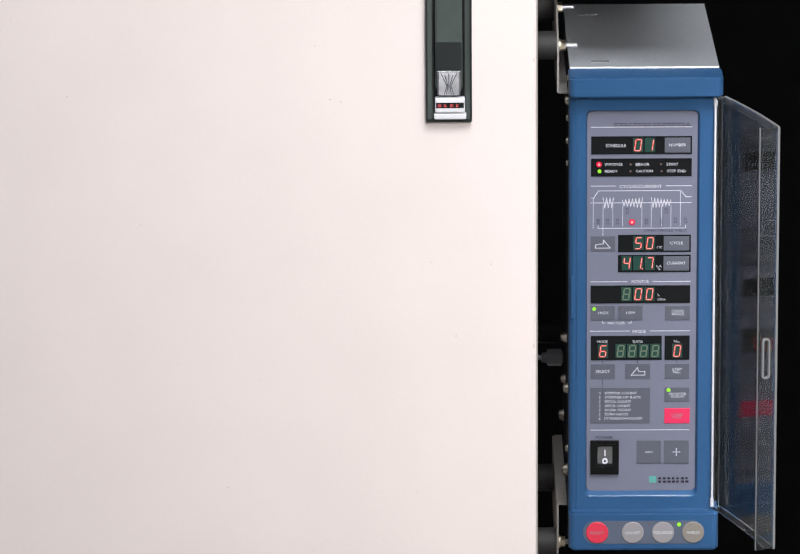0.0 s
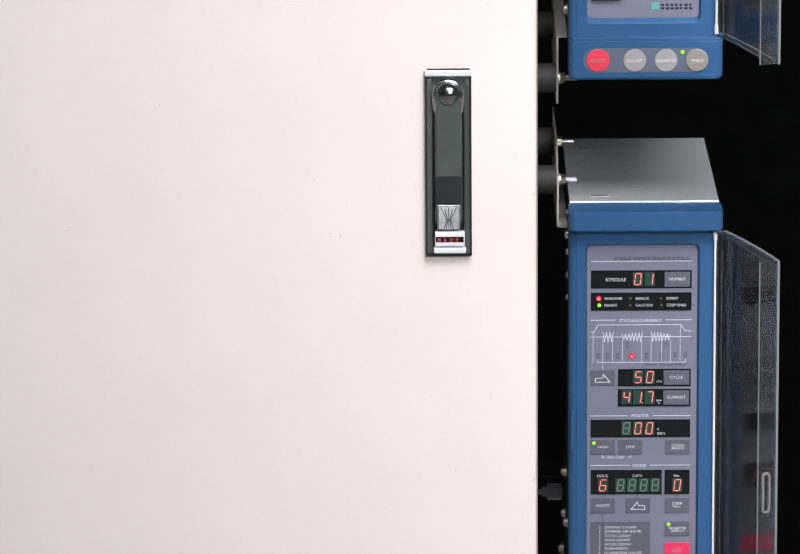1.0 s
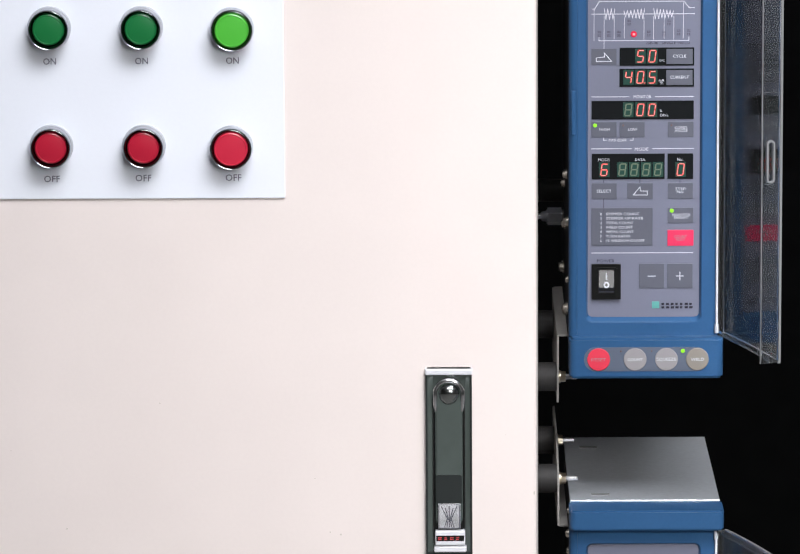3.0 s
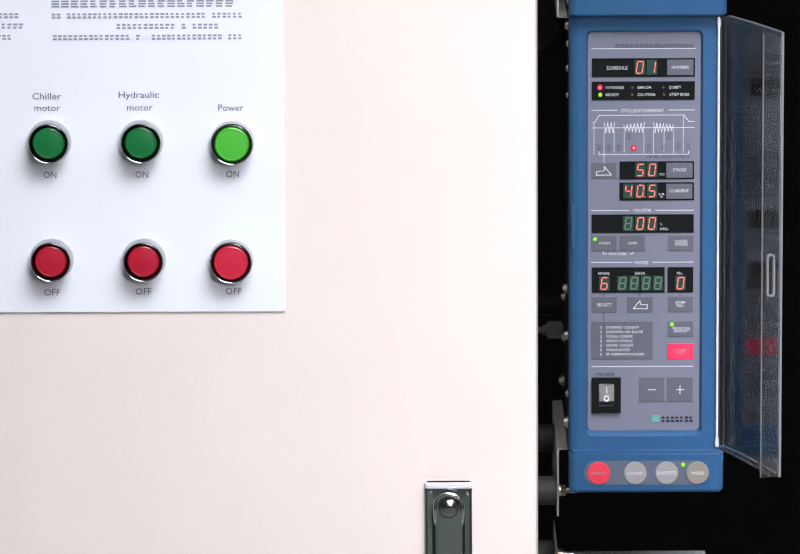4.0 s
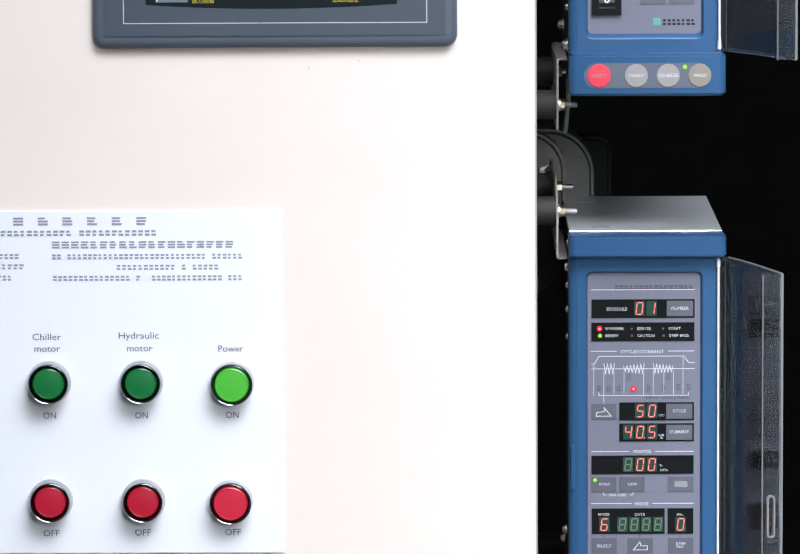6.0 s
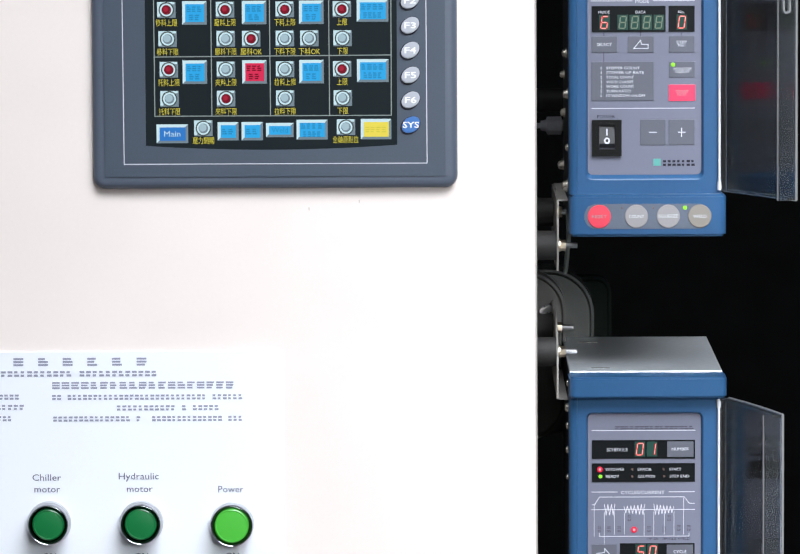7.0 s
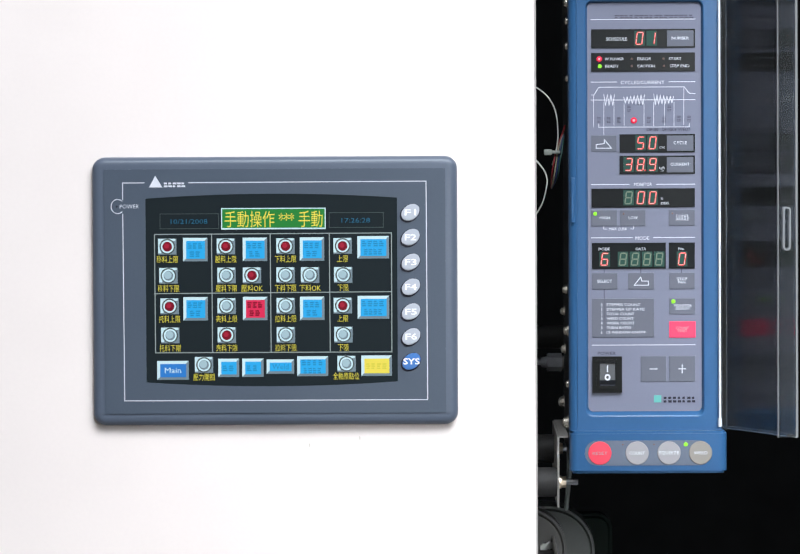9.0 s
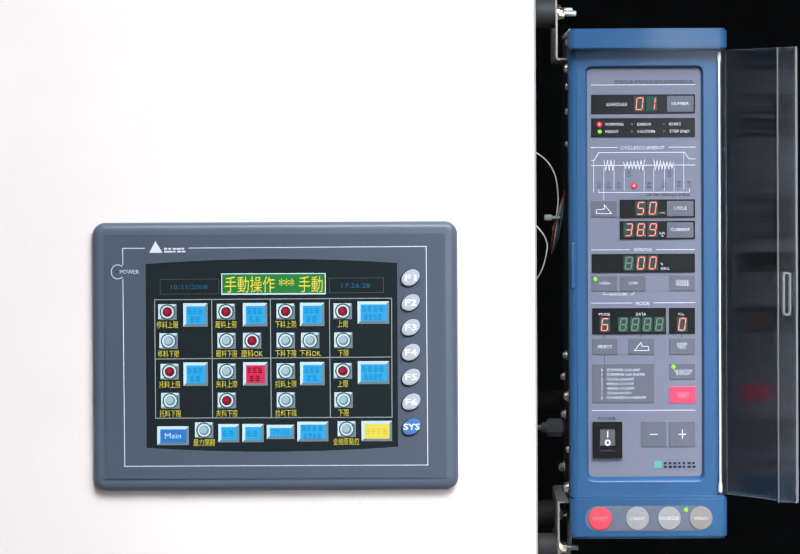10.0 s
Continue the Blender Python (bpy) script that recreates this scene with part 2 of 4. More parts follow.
def bars(name, x0, x1, z, height, y, mat, parent, pitch, fill=0.7, seed=1, strokes=2):
    """Plain bars in place of a line of writing: one small cluster of bars for each sign."""
    rng = random.Random(seed)
    bm = bmesh.new()
    n = max(1, round((x1 - x0) / pitch))
    step = (x1 - x0) / n
    for i in range(n):
        if n > 5 and rng.random() < 0.06:
            continue
        a = x0 + i * step
        w = step * fill
        low = z - height / 2
        for k in range(strokes):
            trim = w * rng.choice((0.0, 0.0, 0.15, 0.3))
            box(bm, a, a + w - trim, y, y + 0.0002, low + height * k / strokes, low + height * (k + 0.62) / strokes)
    return tagged(part(name, bm, mat, parent), kind="stuff")


def stripe(bm, points, width, y, thick=0.0002):
    """Printed lines through (x, z) points."""
    for (xa, za), (xb, zb) in zip(points, points[1:]):
        d = Vector((xb - xa, zb - za))
        if d.length < 1e-7:
            continue
        d.normalize()
        s = Vector((-d.y, d.x)) * width / 2
        e = d * width * 0.45
        xa2, za2, xb2, zb2 = xa - e.x, za - e.y, xb + e.x, zb + e.y
        quad = [bm.verts.new((px, y, pz)) for px, pz in ((xa2 + s.x, za2 + s.y), (xb2 + s.x, zb2 + s.y), (xb2 - s.x, zb2 - s.y), (xa2 - s.x, za2 - s.y))]
        bm.faces.new(quad)
    bmesh.ops.recalc_face_normals(bm, faces=bm.faces[:])


def lines(name, paths, width, y, mat, parent):
    bm = bmesh.new()
    for path in paths:
        stripe(bm, path, width, y)
    return part(name, bm, mat, parent)


def tube(name, points, r, mat, parent=None, label=""):
    """A bent wire through points, as a mesh."""
    cu = bpy.data.curves.new(name, "CURVE")
    cu.dimensions, cu.bevel_depth, cu.bevel_resolution, cu.resolution_u = "3D", r, 3, 8
    sp = cu.splines.new("BEZIER")
    sp.bezier_points.add(len(points) - 1)
    for bp, co in zip(sp.bezier_points, points):
        bp.co, bp.handle_left_type, bp.handle_right_type = co, "AUTO", "AUTO"
    tmp = bpy.data.objects.new(name, cu)
    scene.collection.objects.link(tmp)
    me = bpy.data.meshes.new_from_object(tmp.evaluated_get(bpy.context.evaluated_depsgraph_get()))
    bpy.data.objects.remove(tmp)
    bpy.data.curves.remove(cu)
    me.name = name
    me.materials.clear()
    me.materials.append(mat)
    for poly in me.polygons:
        poly.use_smooth = True
    ob = new(name, me)
    if parent is not None:
        ob.parent = parent
    return tagged(ob, label)


# ---- the room: unseen walls and ceiling are added for reflections and bounced light ----
def setting(name, x0, x1, y0, y1, z0, z1, mat, label):
    return tagged(block(name, x0, x1, y0, y1, z0, z1, mat), label, name.split("_")[0], kind="structure")


setting("floor", -4, 4, -6, 3, -0.1, 0, CONCRETE, "grey concrete workshop floor under the machine")
setting("ceiling", -4, 4, -6, 3, 3.6, 3.7, HALL, "unseen grey ceiling added for bounced light")
setting("wall_west", -4.1, -4, -6, 3, 0, 3.6, HALL, "unseen grey side wall added for reflections and bounced light")
setting("wall_east", 4, 4.1, -6, 3, 0, 3.6, HALL, "unseen grey side wall added for reflections and bounced light")
setting("wall_south", -4.1, 4.1, -6.1, -6, 0, 3.6, HALL, "unseen grey wall behind the camera, added for reflections")
setting("wall_north", -4.1, 4.1, 3, 3.1, 0, 3.6, HALL, "unseen grey wall behind the machine, added to close the room")
# Added sheet: the unlit dark behind the machine is put into its colour.
setting("backdrop", -0.6, 3.9, 1.1, 1.12, 0, 3.55, DARK_SHEET, "near-black sheet added for the unlit dark behind the machine")

# ---- the cabinet ----
RIGHT = -0.0402
cabinet = thing("control_cabinet", (0, 0, BASE), "cream enamelled steel control cabinet with a flush door", "cabinet")
# The body has a darker cream than the door.
block("body", -0.86, RIGHT - 0.002, 0.022, 0.19, -0.62, 1.22, CREAM_DARKER, cabinet, 0.004)
block("plinth", -0.84, RIGHT - 0.02, 0.04, 0.18, -0.70, -0.622, RUBBER, cabinet)
# Thin grey strip puts the shade on the door's rounded edge into colour.
block("door_edge_shade", RIGHT, RIGHT + 0.0011, 0.0045, 0.0185, -0.60, 1.20, MID_GREY, cabinet)
door = block("door", -0.855, RIGHT, 0.0, 0.0205, -0.61, 1.21, CREAM, cabinet, 0.0022, segments=3)


def flecks():
    rng = random.Random(5)
    bm = bmesh.new()
    for _ in range(18):
        x, z = rng.uniform(-0.42, -0.05), rng.uniform(-0.32, 0.15)
        if -0.13 < x < -0.08 and z > 0:
            continue
        s = rng.uniform(0.0003, 0.0007)
        prism(bm, [(x + s * rng.uniform(0.6, 1.2) * math.cos(a), z + s * rng.uniform(0.6, 1.4) * math.sin(a)) for a in (0.3, 1.4, 2.5, 3.7, 5.0)], -0.0002, 0.0005)
    for x, z in ((-0.042, 0.057), (-0.042, -0.158), (-0.1645, 0.625), (-0.2, 0.62)):
        prism(bm, rounded(x - 0.0004, x + 0.0004, z - 0.0012, z + 0.0012, 0.0003, 2), -0.0002, 0.0005)
    return tagged(part("paint_chips", bm, FLAW, door, "small chips and specks in the enamel"), kind="stuff")


flecks()


def door_handle():
    """A lift handle in its recessed frame; x, z from the frame's lower left corner."""
    h = new("handle")
    h.parent = cabinet
    h.location = (-0.1200, 0, 0.0125)
    tagged(h, "dark chrome lift handle in a black recessed frame")
    w, t = 0.0333, 0.1375
    bm = bmesh.new()
    ring(bm, rounded(0, w, 0, t, 0.0012), rounded(0.0013, w - 0.0013, 0.0020, t - 0.003, 0.001), -0.0050, 0.001)
    part("frame", bm, HANDLE_BLACK, h)
    # the well falls away towards its middle, so its flanks catch the light
    bm = bmesh.new()
    for a, b in ((0.0013, 0.0052), (w - 0.0013, w - 0.0052)):
        quad = [bm.verts.new(p) for p in ((a, -0.0040, 0.002), (b, -0.0020, 0.002), (b, -0.0020, t - 0.003), (a, -0.0040, t - 0.003))]
        bm.faces.new(quad)
    box(bm, 0.0013, w - 0.0013, -0.0012, 0.0012, 0.002, t - 0.003)
    part("well", bm, LEVER, h, "grey-green recessed well")
    for x in (0.0053, w - 0.0053):
        block("well_edge", x - 0.0003, x + 0.0003, -0.0034, -0.0012, 0.0075, t - 0.022, PIVOT, h)
    # Black slab stands in for the shade in the gap round the lever.
    slab("lever_gap_shade", rounded(0.0057, w - 0.0057, 0.0070, t - 0.0075, 0.0100, 8), -0.0030, -0.0011, RUBBER, h)
    # the lever: a long tongue with a shallow hollow down its face, rounded at the pivot
    bm = bmesh.new()
    prism(bm, rounded(0.0069, w - 0.0069, 0.0190, t - 0.0085, 0.0092, 8), -0.0062, -0.001)
    bmesh.ops.bevel(bm, geom=[e for e in bm.edges if all(v.co.y < -0.006 for v in e.verts)], offset=0.0012, segments=3, affect="EDGES")
    part("lever", bm, LEVER, h, smooth=True)
    # raised dark block above the badge, painting the shade of a finger hollow
    bm = bmesh.new()
    prism(bm, rounded(0.0074, w - 0.0074, 0.0385, 0.0595, 0.0006, 3), -0.0064, -0.0055)
    for v in bm.verts:
        if v.co.y < -0.006 and v.co.z < 0.045:
            v.co.y -= 0.0012
    part("finger_hollow_shade", bm, HANDLE_BLACK, h, "raised dark block that paints the shade of a finger hollow")
    # chrome pivot: a domed cap that runs down into the tongue, under a bright arch
    bm = bmesh.new()
    lathe(bm, [(0.0004, -0.0104), (0.0026, -0.0102), (0.0046, -0.0094), (0.0062, -0.0080), (0.0070, -0.0062), (0.0072, -0.001)], 40)
    for v in bm.verts:
        if v.co.z < 0:
            v.co.y += -v.co.z * 0.30
            v.co.z *= 1.35
        v.co.x *= 1.08
    shift(bm, w / 2, 0, t - 0.0180)
    part("pivot_cap", bm, PIVOT, h, "rounded chrome pivot cap", smooth=True)
    arch = [(-0.0090, -0.0030, -0.0140), (-0.0099, -0.0058, -0.0075)] + [(-0.0100 * math.cos(radians(a)), -0.0070, 0.0096 * math.sin(radians(a))) for a in range(-10, 191, 20)] + [(0.0099, -0.0058, -0.0075), (0.0090, -0.0030, -0.0140)]
    tube("pivot_collar", [(w / 2 + x, y, t - 0.0180 + z) for x, y, z in arch], 0.0016, CHROME, h, "bright chrome arch")
    block("top_edge", -0.0004, w + 0.0004, -0.0056, 0.001, t - 0.0050, t, BRIGHT_TRIM, h, 0.0012)
    block("badge", 0.0086, w - 0.0086, -0.0078, -0.006, 0.0200, 0.0385, BADGE, h, 0.0003, "etched square badge")
    marks = [[(0.0092, 0.0206), (w - 0.0092, 0.0206), (w - 0.0092, 0.0379), (0.0092, 0.0379), (0.0092, 0.0206)]]
    for k in range(5):
        x = 0.0110 + 0.0028 * k
        marks.append([(x, 0.0365 - 0.0012 * (k % 2)), (w / 2 + (x - w / 2) * 0.25, 0.0275), (w / 2 + (x - w / 2) * 0.6, 0.0215)])
    lines("badge_etching", marks, 0.0006, -0.00792, GREY_INK, h)
    block("push_plate", 0.0065, w - 0.0052, -0.0084, -0.001, 0.0076, 0.0186, BRIGHT_TRIM, h, 0.0010)
    block("brand_band", 0.0072, w - 0.0060, -0.0086, -0.008, 0.0112, 0.0152, DARK_CHROME, h)
    bars("brand_bar", 0.0085, w - 0.0075, 0.0132, 0.0026, -0.0088, RED_INK, h, 0.0040, 0.6, 3)
    block("lower_trim", 0.0056, w - 0.0042, -0.0070, -0.001, 0.0022, 0.0068, BRIGHT_TRIM, h, 0.0010)


door_handle()

# ---- the operating plate and its push buttons ----
plate = thing("operating_plate", (-0.2195, -0.0016, BASE + 0.2740), "white metal operating plate with engraved writing on the cabinet door", "sign")
block("plate", -0.33, 0.0, 0.0, 0.0016, 0.0, 0.2455, PLATE, plate, 0.0005)
FRONT = -0.0003


def gp(u, v):
    """Place on the plate, in grid steps from its upper right corner."""
    return (u - 553 - (v - 48) * 0.0075) * 0.000365, 0.2455 - (v - 48) * 0.0003664


def plate_row(u0, u1, v, height, pitch, seed, fill=0.72, strokes=2):
    x0, z = gp(u0, v)
    x1, _ = gp(u1, v)
    bars("text_bar", x0, x1, z, height, FRONT, PLATE_BAR, plate, pitch, fill, seed, strokes)


plate_row(-160, 318, 67, 0.0064, 0.0176, 11, 0.40, 3)
plate_row(-120, 312, 90, 0.0048, 0.0046, 12)
plate_row(106, 462, 113, 0.0056, 0.0070, 13, 0.78, 3)
plate_row(-160, 44, 135, 0.0044, 0.0037, 14)
plate_row(106, 478, 136, 0.0044, 0.0037, 15)
plate_row(-160, 54, 155, 0.0044, 0.0042, 16)
plate_row(232, 432, 157, 0.0044, 0.0038, 17)
plate_row(-160, 30, 177, 0.0044, 0.0037, 18)
plate_row(108, 280, 178, 0.0044, 0.0037, 19)
plate_row(300, 478, 178, 0.0044, 0.0037, 20)
for words, u, v, wide in (("Chiller", 95, 296, 56), ("motor", 96, 320, 50), ("Hydraulic", 274, 296, 78), ("motor", 276, 320, 50), ("Power", 453, 320, 49),
                          ("ON", 100, 450, 25), ("ON", 279, 450, 25), ("ON", 456, 450, 25), ("OFF", 102, 681, 31), ("OFF", 281, 680, 31), ("OFF", 457, 680, 31)):
    x, z = gp(u, v)
    writing("engraved_text", words, x, z + 0.0011, FRONT, 0.0047, PLATE_INK, plate, width=wide * 0.000365)


def push_button(name, x, z, cap, big, label):
    """A round push button: chrome ring, dark gap and a domed cap."""
    b = thing(name, (x, -0.0016, BASE + z), label, "push button", "push buttons on the operating plate")
    if big:
        flange, body = 0.0156, [(0.0150, -0.0012), (0.0150, -0.0106), (0.0148, -0.0118), (0.0144, -0.0122), (0.0141, -0.0120), (0.0141, -0.0060)]
        inner = [(0.0141, -0.0060), (0.0141, -0.0118), (0.0136, -0.0122), (0.0130, -0.0112), (0.0128, -0.0040)]
        gap, cap_line = 0.0128, [(0.0122, -0.004), (0.0122, -0.0112), (0.0118, -0.0122), (0.0111, -0.0126), (0.0107, -0.0121), (0.006, -0.0124), (0.0008, -0.0125)]
    else:
        flange, body = 0.0155, [(0.0145, -0.0012), (0.0145, -0.0112), (0.0143, -0.0125), (0.0139, -0.0130), (0.0136, -0.0128), (0.0136, -0.0060)]
        inner = [(0.0136, -0.0060), (0.0136, -0.0126), (0.0132, -0.0129), (0.0125, -0.0110), (0.0121, -0.0040)]
        gap, cap_line = 0.0120, [(0.0116, -0.004), (0.0116, -0.0092), (0.0110, -0.0106), (0.0101, -0.0111), (0.0097, -0.0107), (0.005, -0.0113), (0.0008, -0.0114)]
    bm = bmesh.new()
    lathe(bm, [(flange, 0.0), (flange, -0.0010), (flange - 0.0004, -0.0015), (0.0130, -0.0015)], 48)
    part("flange", bm, FLANGE, b, smooth=True)
    bm = bmesh.new()
    lathe(bm, body, 48)
    part("ring", bm, RING, b, smooth=True)
    # Darker chrome inside: the ring's dark reflection is put into its colour.
    bm = bmesh.new()
    lathe(bm, inner, 48)
    part("inner_ring", bm, DARK_CHROME, b, "inner ring, its chrome coloured dark for the dark reflection", smooth=True)
    bm = bmesh.new()
    lathe(bm, [(gap, -0.0030), (gap, -0.0046)], 40)
    part("collar", bm, PUSH_GAP, b)
    bm = bmesh.new()
    lathe(bm, cap_line, 48)
    part("cap", bm, cap, b, smooth=True)


push_button("green_push_button", -0.3858, 0.3974, GREEN_CAP, False, "dark green push button in a chrome ring, unlit")
push_button("green_push_button", -0.3204, 0.3974, GREEN_CAP, False, "dark green push button in a chrome ring, unlit")
push_button("lit_green_push_button", -0.2559, 0.3962, LIT_GREEN, True, "bright green lit power push button in a chrome ring")
push_button("red_push_button", -0.3857, 0.3125, RED_PUSH, False, "red push button in a chrome ring")
push_button("red_push_button", -0.3198, 0.3123, RED_PUSH, False, "red push button in a chrome ring")
push_button("red_push_button", -0.2575, 0.3112, LIT_PUSH, True, "larger red power-off push button in a chrome ring")

# ---- the touch panel ----
panel = thing("touch_panel", (-0.3520, 0, BASE + 0.6348), "slate-grey touch panel with a dark colour screen set in the door", "touch panel")
PW, PH = 0.2570, 0.1890


def hp(u, v):
    """Place on the touch panel, in grid steps from its lower left corner."""
    return (u - 180 - (963 - v) * -0.0015) * 0.0003585, (963 - v) * 0.0003593


def touch_panel():
    bm = bmesh.new()
    prism(bm, rounded(0, PW, 0, PH, 0.0090, 8), -0.0075, 0.002)
    bmesh.ops.bevel(bm, geom=[e for e in bm.edges if all(v.co.y < -0.007 for v in e.verts)], offset=0.0058, segments=4, profile=0.6, affect="EDGES")
    part("housing", bm, BEZEL_EDGE, panel, smooth=True)
    # bowed screen opening in the face plate
    x0, z0 = hp(285, 878)
    x1, z1 = hp(778, 518)
    n = 14
    arc = [(x0 + (x1 - x0) * i / n, 0.0031 * (1 - (2 * i / n - 1) ** 2)) for i in range(n + 1)]
    inner = [(x, z1 + b) for x, b in reversed(arc)] + [(x, z0 - b) for x, b in arc]
    ox0, ox1, oz0, oz1 = 0.0085, PW - 0.0085, 0.0085, PH - 0.0085
    outer = [(ox0 + (ox1 - ox0) * i / n, oz1) for i in range(n, -1, -1)] + [(ox0 + (ox1 - ox0) * i / n, oz0) for i in range(n + 1)]
    bm = bmesh.new()
    ring(bm, outer, inner, -0.0082, -0.0050)
    part("face_plate", bm, BEZEL, panel)
    screen = block("screen", x0 - 0.001, x1 + 0.001, -0.00785, -0.0060, z0 - 0.0035, z1 + 0.0035, SCREEN, panel, label="dark glass colour screen showing a menu")
    f = -0.0084
    lines("white_outline", [[hp(282, 487), hp(240, 487), hp(240, 519)], [hp(240, 548), hp(242, 914), hp(837, 914), hp(835, 486), hp(370, 487)]], 0.0006, f, WHITE_INK, panel)
    cx, cz = hp(230, 533)
    lines("power_ring", [[(cx + 0.0046 * math.cos(radians(a)), cz + 0.0050 * math.sin(radians(a))) for a in range(50, 311, 20)]], 0.0006, f, WHITE_INK, panel)
    bm = bmesh.new()
    rod(bm, (cx - 0.0007, f, cz), (cx - 0.0007, -0.008, cz), 0.0007, n=10)
    part("power_led", bm, DARK_INK, panel)
    x, z = hp(253, 533)
    writing("power_text", "POWER", x, z, f, 0.0028, WHITE_INK, panel, width=0.0135)
    # maker's mark as plain shapes
    bm = bmesh.new()
    a, b, c = hp(292, 496), hp(318, 496), hp(304, 473)
    prism(bm, [a, b, c], f, -0.008)
    part("mark_triangle", bm, WHITE_INK, panel)
    x0b, zb = hp(321, 490)
    x1b, _ = hp(364, 490)
    bars("brand_bar", x0b, x1b, zb, 0.0040, f, WHITE_INK, panel, 0.0031, 0.85, 4, 2)
    for i, words in enumerate(("F1", "F2", "F3", "F4", "F5", "F6", "SYS")):
        kx, kz = hp(804.2 + i * 0.2, 547 + 48.6 * i)
        outline = []
        for k in range(28):
            t = 2 * math.pi * k / 28
            ex, ez = 0.0070 * math.cos(t), 0.0052 * math.sin(t)
            outline.append((kx + ex * 0.80 - ez * 0.60, kz + ex * 0.60 + ez * 0.80))
        bm = bmesh.new()
        prism(bm, outline, -0.0100, -0.008)
        bmesh.ops.bevel(bm, geom=[e for e in bm.edges if all(v.co.y < -0.0095 for v in e.verts)], offset=0.0006, segments=2, affect="EDGES")
        key = part("function_key", bm, SYS_KEY if words == "SYS" else PALE_KEY, panel, "blue oval key" if words == "SYS" else "pale oval key", smooth=True)
        writing("key_text", words, kx, kz, -0.0102, 0.0042, KEY_WHITE, key, width=0.0115 if words == "SYS" else 0.0082, bold=0.0001)
        # Dark rim, shifted down and left as a painted cast shadow of the key.
        rim = [((px - kx) * 1.12 + kx - 0.0004, (pz - kz) * 1.12 + kz - 0.0005) for px, pz in outline]
        slab("key_shadow_rim", rim, -0.0086, -0.008, DARK_INK, panel)
    # what the screen shows
    y = -0.00805

    def cell(name, u0, u1, v0, v1, mat, lift=0.0):
        xa, za = hp(u0, v1)
        xb, zb = hp(u1, v0)
        return block(name, xa, xb, y - lift - 0.0001, y - lift + 0.0001, za, zb, mat, screen)

    def words(s, u, v, height, mat, wide, lift=0.0004):
        xx, zz = hp(u, v)
        writing("screen_text", s, xx, zz, y - lift, height * 0.0003593, mat, screen, width=wide * 0.0003585)

    lines("date_frame", [[hp(313, 548), hp(428, 548), hp(428, 577), hp(313, 577), hp(313, 548)]], 0.0004, y, S_FRAME, screen)
    lines("time_frame", [[hp(645, 547), hp(751, 547), hp(751, 576), hp(645, 576), hp(645, 547)]], 0.0004, y, S_FRAME, screen)
    words("10/21/2008", 370, 563, 9, S_DIM, 72)
    words("17:26:28", 697, 562, 9, S_DIM, 56)
    cell("banner_edge", 433, 638, 537, 579, S_WHITE)
    cell("banner", 435, 636, 539, 576, S_GREEN, 0.0001)
    words("手動操作 *** 手動", 536, 559, 24, S_YELLOW, 192)
    lines("menu_frame", [[hp(302, 588), hp(767, 587), hp(767, 820), hp(303, 820), hp(302, 588)]], 0.0007, y, S_LINE, screen)
    for p, q in ((hp(302, 704), hp(767, 702)), (hp(414, 588), hp(415, 820)), (hp(529, 588), hp(530, 820)), (hp(645, 588), hp(646, 820))):
        lines("menu_line", [[p, q]], 0.0007, y - 0.00005, S_LINE, screen)

    def lamp(u, v, red):
        tile = cell("lamp_tile", u - 18, u + 18, v - 15.5, v + 15.5, S_GREY)
        for a, b, c, d in ((u - 18, u + 16, v - 15.5, v - 11), (u - 18, u - 12, v - 15.5, v + 13)):
            cell("lamp_edge", a, b, c, d, S_WHITE, 0.0001)
        xx, zz = hp(u, v)
        for radius, mat, lift in ((15.3, S_FRAME, 0.00015), (12.8, S_WHITE, 0.0002), (9.5, S_DOT if red else S_GREY, 0.0003), (5 if red else 7.5, S_RED if red else S_BALL, 0.0004)):
            dx = 1.5 if radius < 8 else 0
            m2 = S_DOT2 if red and radius == 5 else mat
            bm = bmesh.new()
            rod(bm, (xx - dx * 0.0003, y - lift - 0.0001, zz + dx * 0.0003), (xx - dx * 0.0003, y - lift, zz + dx * 0.0003), radius * 0.000359, n=20)
            part("lamp_disc", bm, m2, screen)

    def key(u0, u1, v0, v1, mat, text="", ink=S_INK, rows=2):
        cell("key_light_edge", u0, u1, v0, v1, S_GREY)
        xa, za = hp(u0, v1)
        xb, zb = hp(u1, v0)
        slab("key_bevel", [(xa, za), (xa + 0.0022, za + 0.0022), (xa + 0.0022, zb - 0.0022), (xb - 0.0022, zb - 0.0022), (xb, zb), (xa, zb)], y - 0.0002, y, S_WHITE, screen)
        cell("key_face", u0 + 6, u1 - 5, v0 + 6, v1 - 5, mat, 0.0002)
        if text:
            words(text, (u0 + u1) / 2, (v0 + v1) / 2, 11, ink, len(text) * 8, 0.0005)
        else:
            for r in range(rows):
                vv = (v0 + v1) / 2 + (r - (rows - 1) / 2) * 16
                x0k, zk = hp(u0 + 9 + 4 * r, vv)
                x1k, _ = hp(u1 - 8 - 4 * r, vv)
                bars("text_bar", x0k, x1k, zk, 0.0044, y - 0.0005, ink, screen, 0.0036, 0.75, int(u0 + v0 + r), 3)

